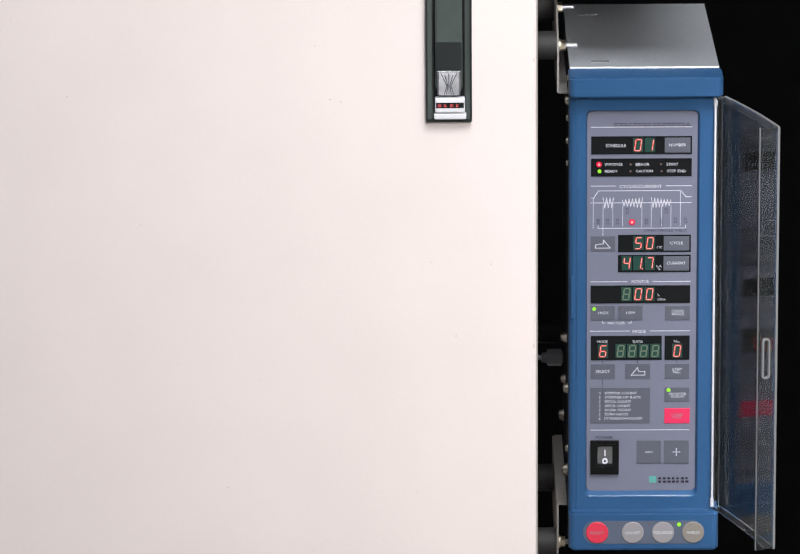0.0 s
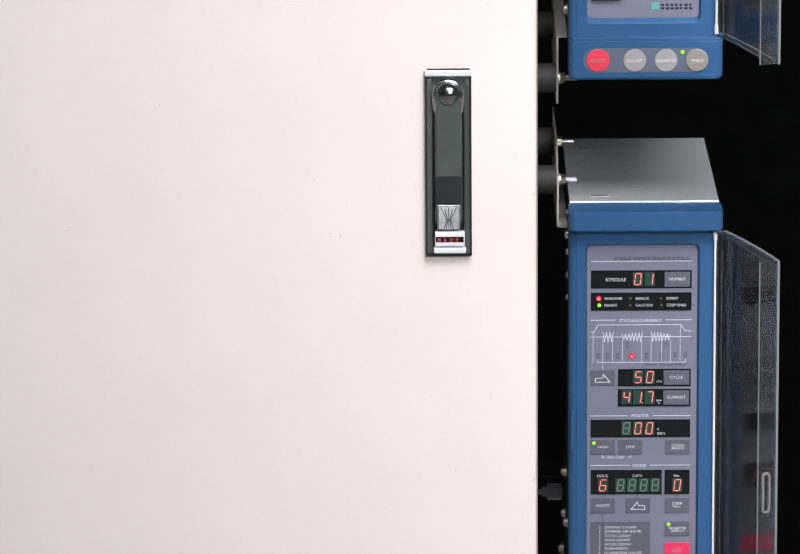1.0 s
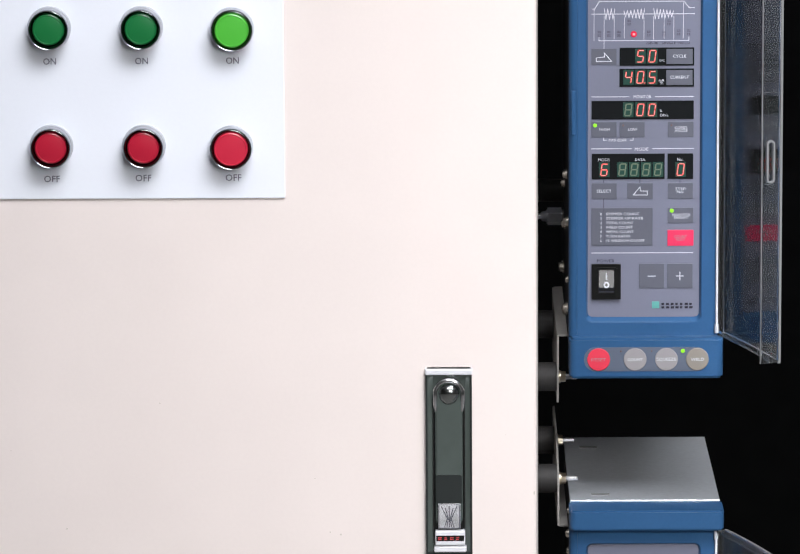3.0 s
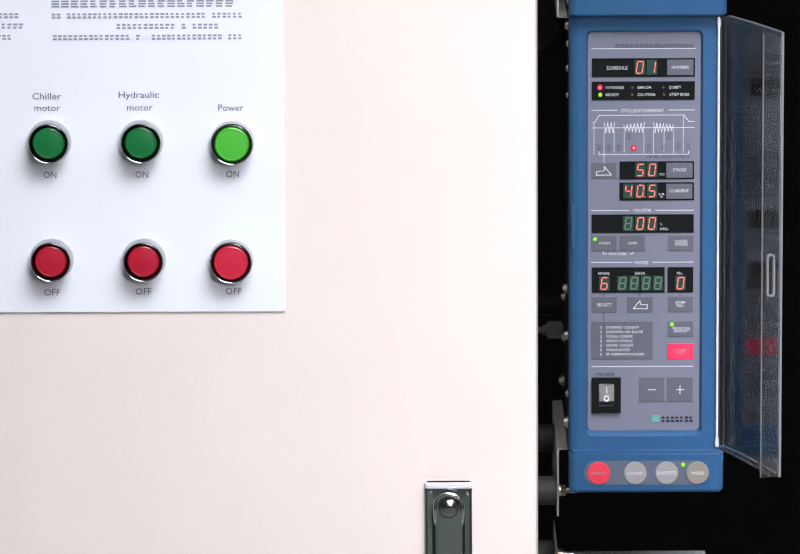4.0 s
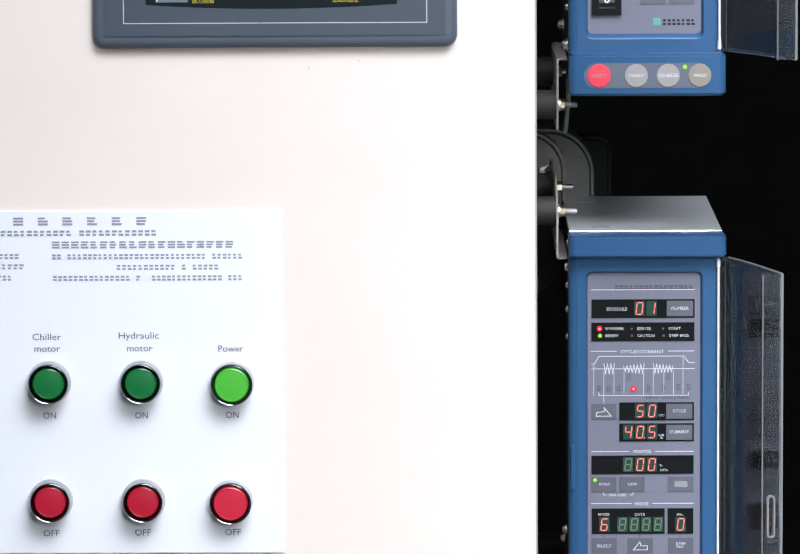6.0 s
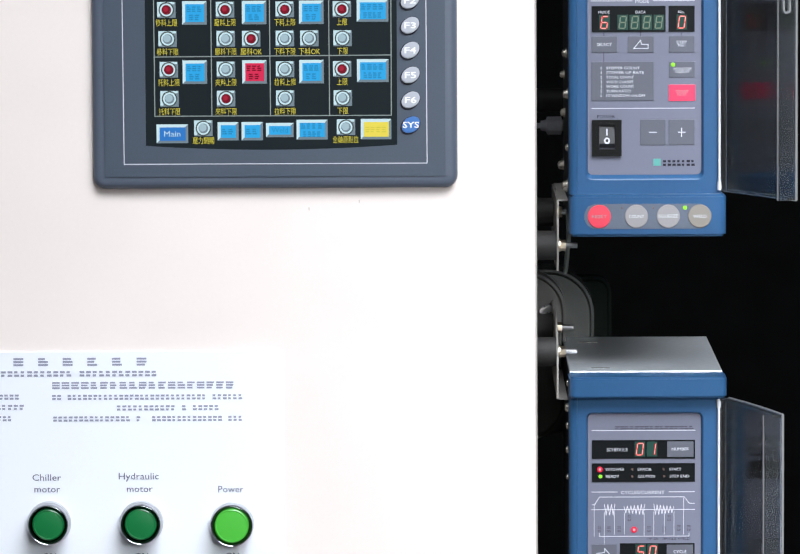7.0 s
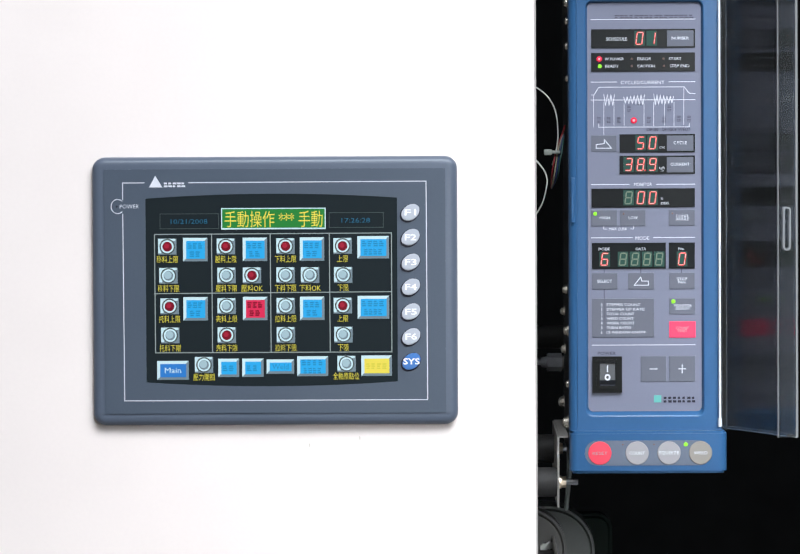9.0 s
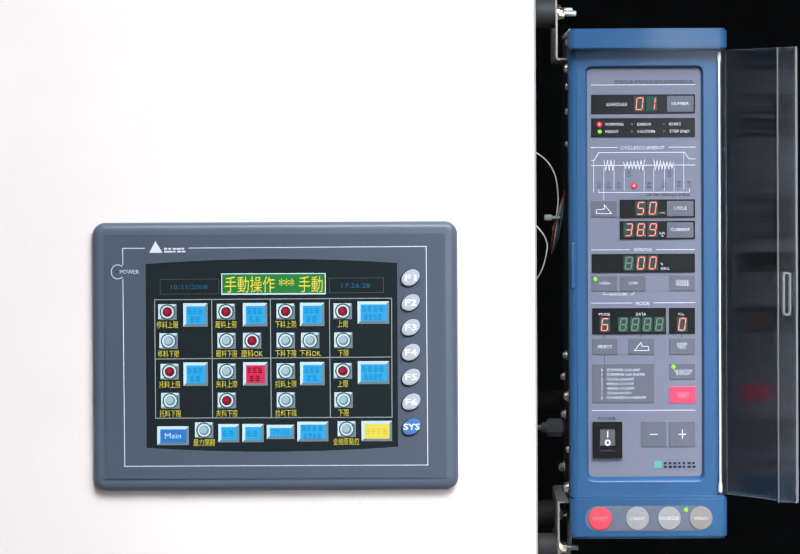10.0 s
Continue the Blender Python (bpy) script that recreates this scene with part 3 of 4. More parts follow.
    table = {612: ((327, 1, "移料上限"), (442, 1, "壓料上限"), (559, 1, "下料上限"), (671, 1, "上限")),
             669: ((329, 0, "移料下限"), (443, 0, "壓料下限"), (493, 1, "壓料OK"), (559, 0, "下料下限"), (607, 0, "下料OK"), (672, 0, "下限")),
             729: ((331, 1, "托料上限"), (443, 0, "夾料上限"), (559, 0, "拉料上限"), (671, 1, "上限")),
             786: ((332, 0, "托料下限"), (443, 1, "夾料下限"), (559, 0, "拉料下限"), (672, 0, "下限"))}
    for v, row in table.items():
        for u, red, text in row:
            lamp(u, v, red)
            words(text, u, v + 25, 10.5, S_LABEL, 42 if len(text) == 4 else 21)
    for u in (382, 499, 611):
        key(u - 24, u + 24, 595, 641, S_SKY)
        key(u - 24, u + 24, 711, 757, S_RED if u == 499 else S_SKY, ink=S_DOT if u == 499 else S_INK)
    key(700, 762, 593, 637, S_SKY)
    key(700, 762, 710, 755, S_SKY)
    key(306, 368, 836, 873, S_BLUE, "Main", S_WHITE)
    lamp(398, 844, 0)
    words("壓力開關", 398, 868, 10.5, S_LABEL, 42)
    key(426, 467, 832, 868, S_SKY, rows=1)
    key(473, 515, 832, 868, S_SKY, rows=1)
    key(521, 575, 834, 862, S_SKY, "Weld")
    key(581, 642, 828, 867, S_SKY)
    lamp(678, 843, 0)
    words("全軸原點位", 677, 867, 10.5, S_LABEL, 51)
    key(707, 767, 827, 867, S_YELLOW, ink=S_LABEL, rows=1)


touch_panel()

# ---- the weld timers ----
def cp(u, v):
    """Place on a timer's fascia, in grid steps from the corner of its upper display."""
    return (u - 1160 - (v - 141) * 0.004) * 0.000358, (141 - v) * 0.0003604


SEGMENTS = {"0": "abcdef", "1": "bc", "2": "abged", "3": "abgcd", "4": "fgbc", "5": "afgcd", "6": "afgedc", "7": "abc", "8": "abcdefg", "9": "abcdfg"}


def seven_segment(ch, u, v, parent, lit=True, dot=False):
    """One slanted seven-segment digit, 17 steps wide and 25 high."""
    x, z = cp(u, v)
    w, h, t = 0.0042, 0.0083, 0.00098
    ends = {"a": ((0, 1), (1, 1)), "g": ((0, 0.5), (1, 0.5)), "d": ((0, 0), (1, 0)), "f": ((0, 0.5), (0, 1)), "b": ((1, 0.5), (1, 1)), "e": ((0, 0), (0, 0.5)), "c": ((1, 0), (1, 0.5))}
    on = SEGMENTS[ch] if lit else ""

    def at(p, q):
        zz = (q - 0.5) * h
        return x + (p - 0.5) * w + zz * 0.13, z + zz

    bm = bmesh.new()
    box(bm, x - 0.0037, x + 0.0037, -0.00035, 0.0006, z - 0.0053, z + 0.0053)
    for slot, names, y, k in ((1, "" if lit else "abcdefg", -0.00045, 0.9), (2, on, -0.00060, 1.0), (3, on, -0.00075, 0.42)):
        before = set(bm.faces)
        for s in names:
            (p0, q0), (p1, q1) = ends[s]
            a, b = Vector(at(p0, q0)), Vector(at(p1, q1))
            d = (b - a) * 0.15
            stripe(bm, [tuple(a + d), tuple(b - d)], t * k, y)
        if dot and slot > 1:
            px, pz = at(1.35, 0)
            rod(bm, (px, y - 0.0001, pz), (px, y, pz), 0.0006 * k, n=8)
        for fc in set(bm.faces) - before:
            fc.material_index = slot
    digit = part("digit", bm, UNLIT_BACK, parent, "lit red seven-segment digit" if lit else "unlit seven-segment digit")
    for m in (UNLIT, LIT_RED, GLOW):
        digit.data.materials.append(m)


def dot_light(name, u, v, r, mat, parent, y=-0.0006):
    x, z = cp(u, v)
    bm = bmesh.new()
    lathe(bm, [(r, 0.0006), (r, -0.0002), (r * 0.7, -0.0006), (r * 0.2, -0.0008)], 14)
    shift(bm, x, y + 0.0003, z)
    lamp = part(name, bm, mat, parent, smooth=True)
    if mat is LED_RED:
        bm = bmesh.new()
        rod(bm, (x, y - 0.0007, z), (x, y - 0.0004, z), r * 0.45, n=12)
        part("lamp_core", bm, LED_CORE, parent)
    return lamp


def cwords(s, u, v, cap, wide, mat, parent, y=-0.0006, lines_gap=1.0):
    x, z = cp(u, v)
    return writing("printed_text", s, x, z, y, cap * 0.00036, mat, parent, width=wide * 0.000358, lines=lines_gap)


def window(u0, u1, v0, v1, parent, name="display_window"):
    xa, za = cp(u0, v1)
    xb, zb = cp(u1, v0)
    bm = bmesh.new()
    ring(bm, [(xb, zb), (xa, zb), (xa, za), (xb, za)], [(xb - 0.0006, zb - 0.0006), (xa + 0.0006, zb - 0.0006), (xa + 0.0006, za + 0.0006), (xb - 0.0006, za + 0.0006)], -0.0005, 0.0012)
    w = block(name, xa + 0.0006, xb - 0.0006, -0.0002, 0.0012, za + 0.0006, zb - 0.0006, SLOT, parent, label="smoked dark display window")
    part("window_rim", bm, SLOT, w)
    return w


def membrane_key(u0, u1, v0, v1, parent, mat=None, proud=0.0005):
    xa, za = cp(u0, v1)
    xb, zb = cp(u1, v0)
    return block("key", xa, xb, -proud, 0.0008, za, zb, mat or KEY, parent, 0.0002)


def screw(parent, x, y, z, r=0.0026, out=0.0026):
    """A pan-head screw with its washer in the timer's left flank."""
    bm = bmesh.new()
    rod(bm, (x, y, z), (x - out * 0.3, y, z), r * 1.25, r * 1.2, 16)
    rod(bm, (x - out * 0.3, y, z), (x - out * 0.75, y, z), r, r * 0.92, 16)
    rod(bm, (x - out * 0.75, y, z), (x - out, y, z), r * 0.92, r * 0.45, 16)
    part("side_screw", bm, SCREW, parent, "small bright zinc screw", smooth=True)


def bracket(parent, z_foot, z_end, bolts):
    """A bent steel angle along the timer's flank: a foot on the flank, a web outside it, rubber spacers to the cabinet and bolts."""
    side = 1 if z_end > z_foot else -1
    x_web, x_flank = -0.0238, -0.0168
    b = new("bracket")
    b.parent = parent
    tagged(b, "grey bent steel mounting bracket on the flank")
    bm = bmesh.new()
    # web with its front edge cut back towards the end
    tip = z_end
    mid = z_foot + (z_end - z_foot) * 0.60
    outline = [(0.030, z_foot), (0.030, mid), (0.075, tip), (0.205, tip), (0.205, z_foot)] if side > 0 else [(0.030, z_foot), (0.205, z_foot), (0.205, tip), (0.036, tip), (0.030, mid)]
    va = [bm.verts.new((x_web - 0.0007, y, z)) for y, z in outline]
    vb = [bm.verts.new((x_web + 0.0007, y, z)) for y, z in outline]
    bm.faces.new(va)
    bm.faces.new(vb[::-1])
    for i in range(len(va)):
        j = (i + 1) % len(va)
        bm.faces.new((va[j], va[i], vb[i], vb[j]))
    bmesh.ops.recalc_face_normals(bm, faces=bm.faces[:])
    part("web", bm, BRACKET, b)
    block("foot", x_web + 0.0007, x_flank, 0.030, 0.205, z_foot - 0.0007, z_foot + 0.0007, BRACKET, b)
    for y, z in bolts:
        bm = bmesh.new()
        rod(bm, (RIGHT - 0.001, y, z), (x_web - 0.0008, y, z), 0.0105, n=28)
        part("rubber_spacer", bm, SPACER, b, "round black rubber spacer", smooth=True)
        bm = bmesh.new()
        rod(bm, (x_web + 0.0008, y, z), (x_web + 0.0022, y, z), 0.0046, n=20)
        rod(bm, (x_web + 0.0022, y, z), (x_web + 0.0058, y, z), 0.0040, n=6)
        part("nut", bm, BRASS, b, "yellow zinc-plated nut")
        bm = bmesh.new()
        rod(bm, (x_web + 0.0058, y, z), (x_web + 0.0142, y, z), 0.0019, n=12)
        for k in range(6):
            rod(bm, (x_web + 0.0062 + k * 0.0013, y, z), (x_web + 0.0068 + k * 0.0013, y, z), 0.0022, n=12)
        part("bolt_end", bm, BOLT, b)
    return b


def plan(x0, x1, y0, y1, r, n=6):
    """A ground plan whose two front corners are rounded."""
    left = [(x0 + r - r * math.cos(radians(90 * i / n)), y0 + r - r * math.sin(radians(90 * i / n))) for i in range(n + 1)]
    return left + [(x0 + x1 - x, y) for x, y in reversed(left)] + [(x1, y1), (x0, y1)]


def upright(bm):
    """Stand a prism made in the front plane on its end."""
    for v in bm.verts:
        v.co = (v.co.x, v.co.z, v.co.y)
    bmesh.ops.recalc_face_normals(bm, faces=bm.faces[:])


def timer_shell(parent):
    # The case colour is dark to hold the shade that falls on its flanks.
    block("case", -0.0150, 0.0925, 0.0212, 0.240, -0.3080, 0.0440, SHADED_CASE, parent, 0.0010, "sheet-steel case, its colour darkened for the shade on its sides")
    metal = block("top_plate", -0.0156, 0.0931, 0.0206, 0.2405, 0.0440, 0.0469, STEEL, parent, 0.0005, "bare grey steel top plate")
    for x, y in ((0.0005, 0.036), (-0.004, 0.20)):
        block("vent_slot", x, x + 0.013, y, y + 0.006, 0.0466, 0.0471, EDGE, metal)
    # blue front moulding: a cap above, a lip below, and the sunk middle between them
    bm = bmesh.new()
    prism(bm, plan(-0.0166, 0.0946, -0.0125, 0.0210, 0.0052), 0.0312, 0.0462)
    upright(bm)
    bmesh.ops.bevel(bm, geom=[e for e in bm.edges if abs(e.verts[0].co.z - e.verts[1].co.z) < 1e-6], offset=0.0014, segments=4, affect="EDGES", clamp_overlap=True)
    part("front_cap", bm, BLUE, parent, smooth=True)
    bm = bmesh.new()
    prism(bm, plan(-0.0165, 0.0938, -0.0115, 0.0210, 0.0052), -0.3122, -0.2825)
    upright(bm)
    bmesh.ops.bevel(bm, geom=[e for e in bm.edges if abs(e.verts[0].co.z - e.verts[1].co.z) < 1e-6], offset=0.0018, segments=4, affect="EDGES", clamp_overlap=True)
    part("front_lip", bm, BLUE, parent, smooth=True)
    x0, x1, z0, z1 = -0.0166, 0.0905, -0.2830, 0.0318
    fx0, fx1, fz0, fz1 = -0.0032, 0.0768, -0.2692, 0.0188
    # frame round the sunk fascia: its inner walls slope, the lower one widest
    sunk = rounded(fx0, fx1, fz0, fz1, 0.0034, 6)
    mouth = rounded(fx0 - 0.0012, fx1 + 0.0012, fz0 - 0.0026, fz1 + 0.0010, 0.0044, 6)
    crest = rounded(fx0 - 0.0018, fx1 + 0.0018, fz0 - 0.0036, fz1 + 0.0016, 0.0050, 6)
    loops = [(rounded(-0.0108, x1, z0, z1, 0.0008, 6), 0.0120), (rounded(-0.0108, x1, z0, z1, 0.0008, 6), -0.0030), (crest, -0.0030), (mouth, -0.0026), (sunk, 0.0004), (sunk, 0.0120)]
    bm = bmesh.new()
    rows = [[bm.verts.new((x, y, z)) for x, z in line] for line, y in loops]
    for a, b in zip(rows, rows[1:] + rows[:1]):
        for i in range(len(a)):
            k = (i + 1) % len(a)
            bm.faces.new((a[i], a[k], b[k], b[i]))
    bmesh.ops.recalc_face_normals(bm, faces=bm.faces[:])
    part("front_frame", bm, BLUE, parent)
    # rounded left rail
    bm = bmesh.new()
    rail = [(x0, 0.0210)] + [(x0 + 0.0050 - 0.0050 * math.cos(radians(a)), 0.0026 - 0.0050 * math.sin(radians(a))) for a in range(0, 91, 15)] + [(-0.0109, -0.0024), (-0.0109, 0.0210)]
    prism(bm, rail, z0, z1)
    upright(bm)
    part("side_rail", bm, BLUE, parent, smooth=True)
    block("latch", -0.0150, -0.0122, -0.0040, 0.0, -0.1360, -0.1040, BLUE, parent, 0.0006)
    return slab("fascia", rounded(fx0, fx1, fz0, fz1, 0.0038, 6), 0.0, 0.004, FASCIA, parent, "lavender-grey printed control fascia")


def timer_face(f, timer, current):
    """Everything printed and fitted on the fascia."""
    Y = -0.0001
    x0, z0 = cp(1205, 116)
    x1, _ = cp(1361, 116)
    bars("brand_bar", x0, x1, z0, 0.0030, Y - 0.0001, GREY_INK, f, 0.0036, 0.9, 8, 2)
    rule = []
    for v, spans in ((122, ((1159, 1363),)), (244, ((1159, 1209), (1312, 1363))), (444, ((1160, 1234), (1287, 1363))), (548, ((1160, 1240), (1282, 1363))), (758, ((1162, 1364),))):
        for a, b in spans:
            rule.append([cp(a, v), cp(b, v)])
    for path in rule:
        lines("rule", [path], 0.00048, Y, WHITE_INK, f)
    for s, u, v, wide in (("CYCLES/CURRENT", 1260, 245, 86), ("MONITOR", 1261, 444, 35), ("MODE", 1260, 549, 27)):
        cwords(s, u, v, 6.5, wide, WHITE_INK, f, Y - 0.0001)
    # upper display and state lamps
    w = window(1159, 1363, 141, 178, timer)
    cwords("SCHEDULE", 1209, 160, 6.5, 41, WHITE_INK, w, -0.0005)
    seven_segment("0", 1254, 159, w)
    seven_segment("1", 1278, 159, w)
    k = membrane_key(1308, 1360, 144, 175, timer)
    cwords("NUMBER", 1334, 159, 6, 34, WHITE_INK, k)
    w = window(1159, 1363, 187, 224, timer)
    for u, v, s, wide, mat in ((1175, 199, "W.POWER", 37, LED_RED), (1176, 213, "READY", 26, LED_GREEN), (1239, 199, "ERROR", 27, LED_OFF), (1239, 213, "CAUTION", 34, LED_OFF), (1301, 199, "START", 24, LED_OFF), (1302, 213, "STEP END", 39, LED_OFF)):
        r = 0.0020 if mat is LED_RED else 0.0014 if mat is LED_GREEN else 0.0008
        dot_light("state_lamp", u, v, r, mat, w)
        cwords(s, u + 11 + wide / 2, v, 5.5, wide, WHITE_INK, w, -0.0005)
    # the weld sequence diagram
    lines("sequence_line", [[cp(1160, 269), cp(1165, 269), cp(1174, 254), cp(1342, 254), cp(1352, 267), cp(1363, 267)]], 0.00045, Y, WHITE_INK, f)
    lines("sequence_base", [[cp(1159, 279), cp(1363, 279)]], 0.00045, Y - 0.0001, WHITE_INK, f)
    for u0, u1, n, grow in ((1184, 1205, 3, 0), (1223, 1264, 6, 1), (1282, 1321, 6, -1)):
        pts = []
        for i in range(2 * n + 1):
            g = 10.5 if not grow else 10.5 * (0.55 + 0.45 * (i / (2 * n) if grow > 0 else 1 - i / (2 * n)))
            pts.append(cp(u0 + (u1 - u0) * i / (2 * n), 279 - g if i % 2 == 0 else 279 + g))
        lines("sequence_wave", [pts], 0.00045, Y - 0.0002, WHITE_INK, f)
    drops = [[cp(u, v0), cp(u, v1)] for u, v0, v1 in ((1164, 270, 332), (1184, 284, 348), (1204, 284, 328), (1224, 286, 328), (1263, 286, 330), (1282, 284, 330), (1303, 284, 328), (1322, 284, 330), (1341, 256, 328))]
    for path in drops:
        lines("sequence_drop", [path], 0.0003, Y, WHITE_INK, f)
    lines("sequence_rail", [[cp(1174, 326), cp(1174, 332), cp(1352, 332), cp(1352, 326)]], 0.0004, Y - 0.0001, WHITE_INK, f)
    for i, (u, v) in enumerate(((1175, 318), (1194, 318), (1214, 318), (1273, 318), (1303, 318), (1332, 316), (1352, 316), (1234, 296), (1313, 296))):
        for dv in (-4, 3):
            x, z = cp(u, v + dv)
            bars("text_bar", x - 0.0014, x + 0.0014, z, 0.0019, Y - 0.0002, GREY_INK, f, 0.0014, 0.8, i + dv, 2)
    dot_light("sequence_lamp", 1243, 319, 0.0022, LED_RED, f)
    cwords("OP-00 : SINGLE WELD", 1311, 337, 5, 86, DARK_INK, f, Y - 0.0002)
    # cycle and current
    k = membrane_key(1159, 1209, 348, 380, timer)
    lines("key_sign", [[cp(1169, 373), cp(1199, 373), cp(1185, 356), cp(1185, 364), cp(1169, 366), cp(1169, 373)]], 0.0005, -0.0006, WHITE_INK, k)
    for v0, v1, digits, s, wide, small in ((346, 382, "50", "CYCLE", 26, "CYC"), (388, 424, current, "CURRENT", 38, "kA\n%")):
        w = window(1215, 1363, v0, v1, timer)
        vm = (v0 + v1) / 2 - 1
        plain = digits.replace(".", "")
        for i, ch in enumerate(plain):
            seven_segment(ch, 1280 - 23.5 * (len(plain) - 1 - i), vm, w, dot="." in digits and i == len(plain) - 2)
        k = membrane_key(1308, 1360, v0 + 3, v1 - 3, timer)
        cwords(s, 1334, vm, 6, wide, WHITE_INK, k)
        cwords(small, 1299, vm + 9, 4.5, 11, WHITE_INK, w, -0.0005, 0.8)
    w = window(1160, 1363, 452, 489, timer)
    seven_segment("8", 1233, 470, w, lit=False)
    seven_segment("0", 1257, 470, w)
    seven_segment("0", 1280, 470, w)
    cwords("%", 1298, 472, 4.5, 5, WHITE_INK, w, -0.0005)
    cwords("DEG.", 1305, 481, 5, 17, WHITE_INK, w, -0.0005)
    for u0, u1, s, wide, led in ((1160, 1210, "HIGH", 20, LED_GREEN), (1216, 1266, "LOW", 18, None), (1312, 1363, "COND.\nANGLE", 26, None)):
        k = membrane_key(u0, u1, 494, 525, timer)
        cwords(s, (u0 + u1) / 2 + 1, 509, 5.5, wide, WHITE_INK, k, lines_gap=0.75)
        dot_light("key_lamp", u0 + 7, 501, 0.0014 if led else 0.0007, led or LED_OFF, k, -0.0008)
    cwords("MAX CURR.", 1213, 531, 5.5, 36, WHITE_INK, f, Y - 0.0001)
    lines("tie_mark", [[cp(1184, 526), cp(1184, 531), cp(1190, 531)]], 0.0004, Y, WHITE_INK, f)
    lines("tie_mark", [[cp(1243, 526), cp(1243, 531), cp(1237, 531)]], 0.0004, Y, WHITE_INK, f)
    # mode row
    w = window(1161, 1306, 558, 609, timer)
    cwords("MODE", 1185, 570, 5.5, 22, WHITE_INK, w, -0.0005)
    cwords("DATA", 1257, 570, 5.5, 20, WHITE_INK, w, -0.0005)
    seven_segment("6", 1186, 590, w)
    for i in range(4):
        seven_segment("8", 1222 + 23.7 * i, 590, w, lit=False)
    w = window(1312, 1363, 558, 609, timer)
    cwords("No.", 1337, 570, 5.5, 12, WHITE_INK, w, -0.0005)
    seven_segment("0", 1338, 590, w)
    lines("lead_line", [[cp(1185, 609), cp(1185, 617)]], 0.0006, Y, GREY_INK, f)
    lines("lead_line", [[cp(1257, 609), cp(1257, 617)]], 0.0006, Y, GREY_INK, f)
    lines("lead_line", [[cp(1337, 609), cp(1337, 617)]], 0.0006, Y, GREY_INK, f)
    lines("lead_line", [[cp(1185, 649), cp(1185, 668)]], 0.0006, Y, GREY_INK, f)
    k = membrane_key(1161, 1211, 617, 649, timer)
    cwords("SELECT", 1186, 633, 6, 29, WHITE_INK, k)
    k = membrane_key(1232, 1283, 617, 649, timer)
    lines("key_sign", [[cp(1244, 641), cp(1272, 641), cp(1272, 633), cp(1259, 633), cp(1257, 625), cp(1244, 641)]], 0.0005, -0.0006, WHITE_INK, k)
    k = membrane_key(1313, 1363, 617, 649, timer)
    cwords("STEP\nNo.", 1338, 632, 5.5, 20, WHITE_INK, k, lines_gap=0.75)
    k = membrane_key(1161, 1283, 667, 743, timer)
    for i, s in enumerate(("STEPPER COUNT", "STEPPER UP RATE", "TOTAL COUNT", "WELD COUNT", "WORK COUNT", "TURN RATIO", "1% WINDOW ON/OFF")):
        wide = (66, 74, 54, 53, 55, 48, 77)[i]
        cwords(s, 1190 + wide / 2, 679 + 9.0 * i, 5.2, wide, WHITE_INK, k)
        cwords(str(i), 1180, 679 + 9.0 * i, 5.2, 1.3 if i == 1 else 3.2, WHITE_INK, k)
    lines("lead_line", [[cp(1185, 668), cp(1187, 740)]], 0.0004, -0.0006, GREY_INK, k)
    k = membrane_key(1313, 1364, 667, 698, timer)
    cwords("MONITOR\nDISPLAY", 1340, 684, 5.2, 35, WHITE_INK, k, lines_gap=0.75)
    dot_light("key_lamp", 1321, 673, 0.0015, LED_GREEN, k, -0.0008)
    k = membrane_key(1313, 1365, 712, 744, timer, PINK)
    cwords("COUNT\nRESET", 1339, 728, 5.2, 25, PALE_CAP, k, lines_gap=0.75)
    # mains switch
    cwords("POWER", 1190, 774, 6, 35, DARK_INK, f, Y - 0.0001)
    xa, za = cp(1162, 851)
    xb, zb = cp(1220, 780)
    s = new("rocker_switch")
    s.parent = timer
    tagged(s, "black rocker mains switch")
    bm = bmesh.new()
    ring(bm, [(xb, zb), (xa, zb), (xa, za), (xb, za)], [(xb - 0.0048, zb - 0.0040), (xa + 0.0050, zb - 0.0040), (xa + 0.0050, za + 0.0048), (xb - 0.0048, za + 0.0048)], -0.0024, 0.001)
    part("switch_frame", bm, RUBBER, s)
    bm = bmesh.new()
    a, b = rounded(xa + 0.0028, xb - 0.0026, za + 0.0026, zb - 0.0022, 0.0012, 3), rounded(xa + 0.0046, xb - 0.0044, za + 0.0046, zb - 0.0038, 0.0008, 3)
    ring(bm, a, b, -0.0031, -0.0020)
    part("switch_bezel", bm, RUBBER, s)
    bm = bmesh.new()
    xi0, xi1, zi0, zi1 = xa + 0.0052, xb - 0.0050, za + 0.0060, zb - 0.0044
    zm = zi0 + (zi1 - zi0) * 0.20
    quad = [(-0.0012, zi1), (-0.0046, zm), (-0.0020, zi0), (0.001, zi0), (0.001, zi1)]
    va = [bm.verts.new((xi0, y, z)) for y, z in quad]
    vb = [bm.verts.new((xi1, y, z)) for y, z in quad]
    bm.faces.new(va)
    bm.faces.new(vb[::-1])
    for i in range(5):
        bm.faces.new((va[i], va[(i + 1) % 5], vb[(i + 1) % 5], vb[i]))
    bmesh.ops.recalc_face_normals(bm, faces=bm.faces[:])
    part("rocker", bm, ROCKER, s)
    xm = (xi0 + xi1) / 2
    lines("on_mark", [[(xm, zi1 - 0.0022), (xm, zi1 - 0.0062)]], 0.0009, -0.0034, WHITE_INK, s)
    bm = bmesh.new()
    circle = [(math.cos(radians(a)), math.sin(radians(a))) for a in range(0, 360, 30)]
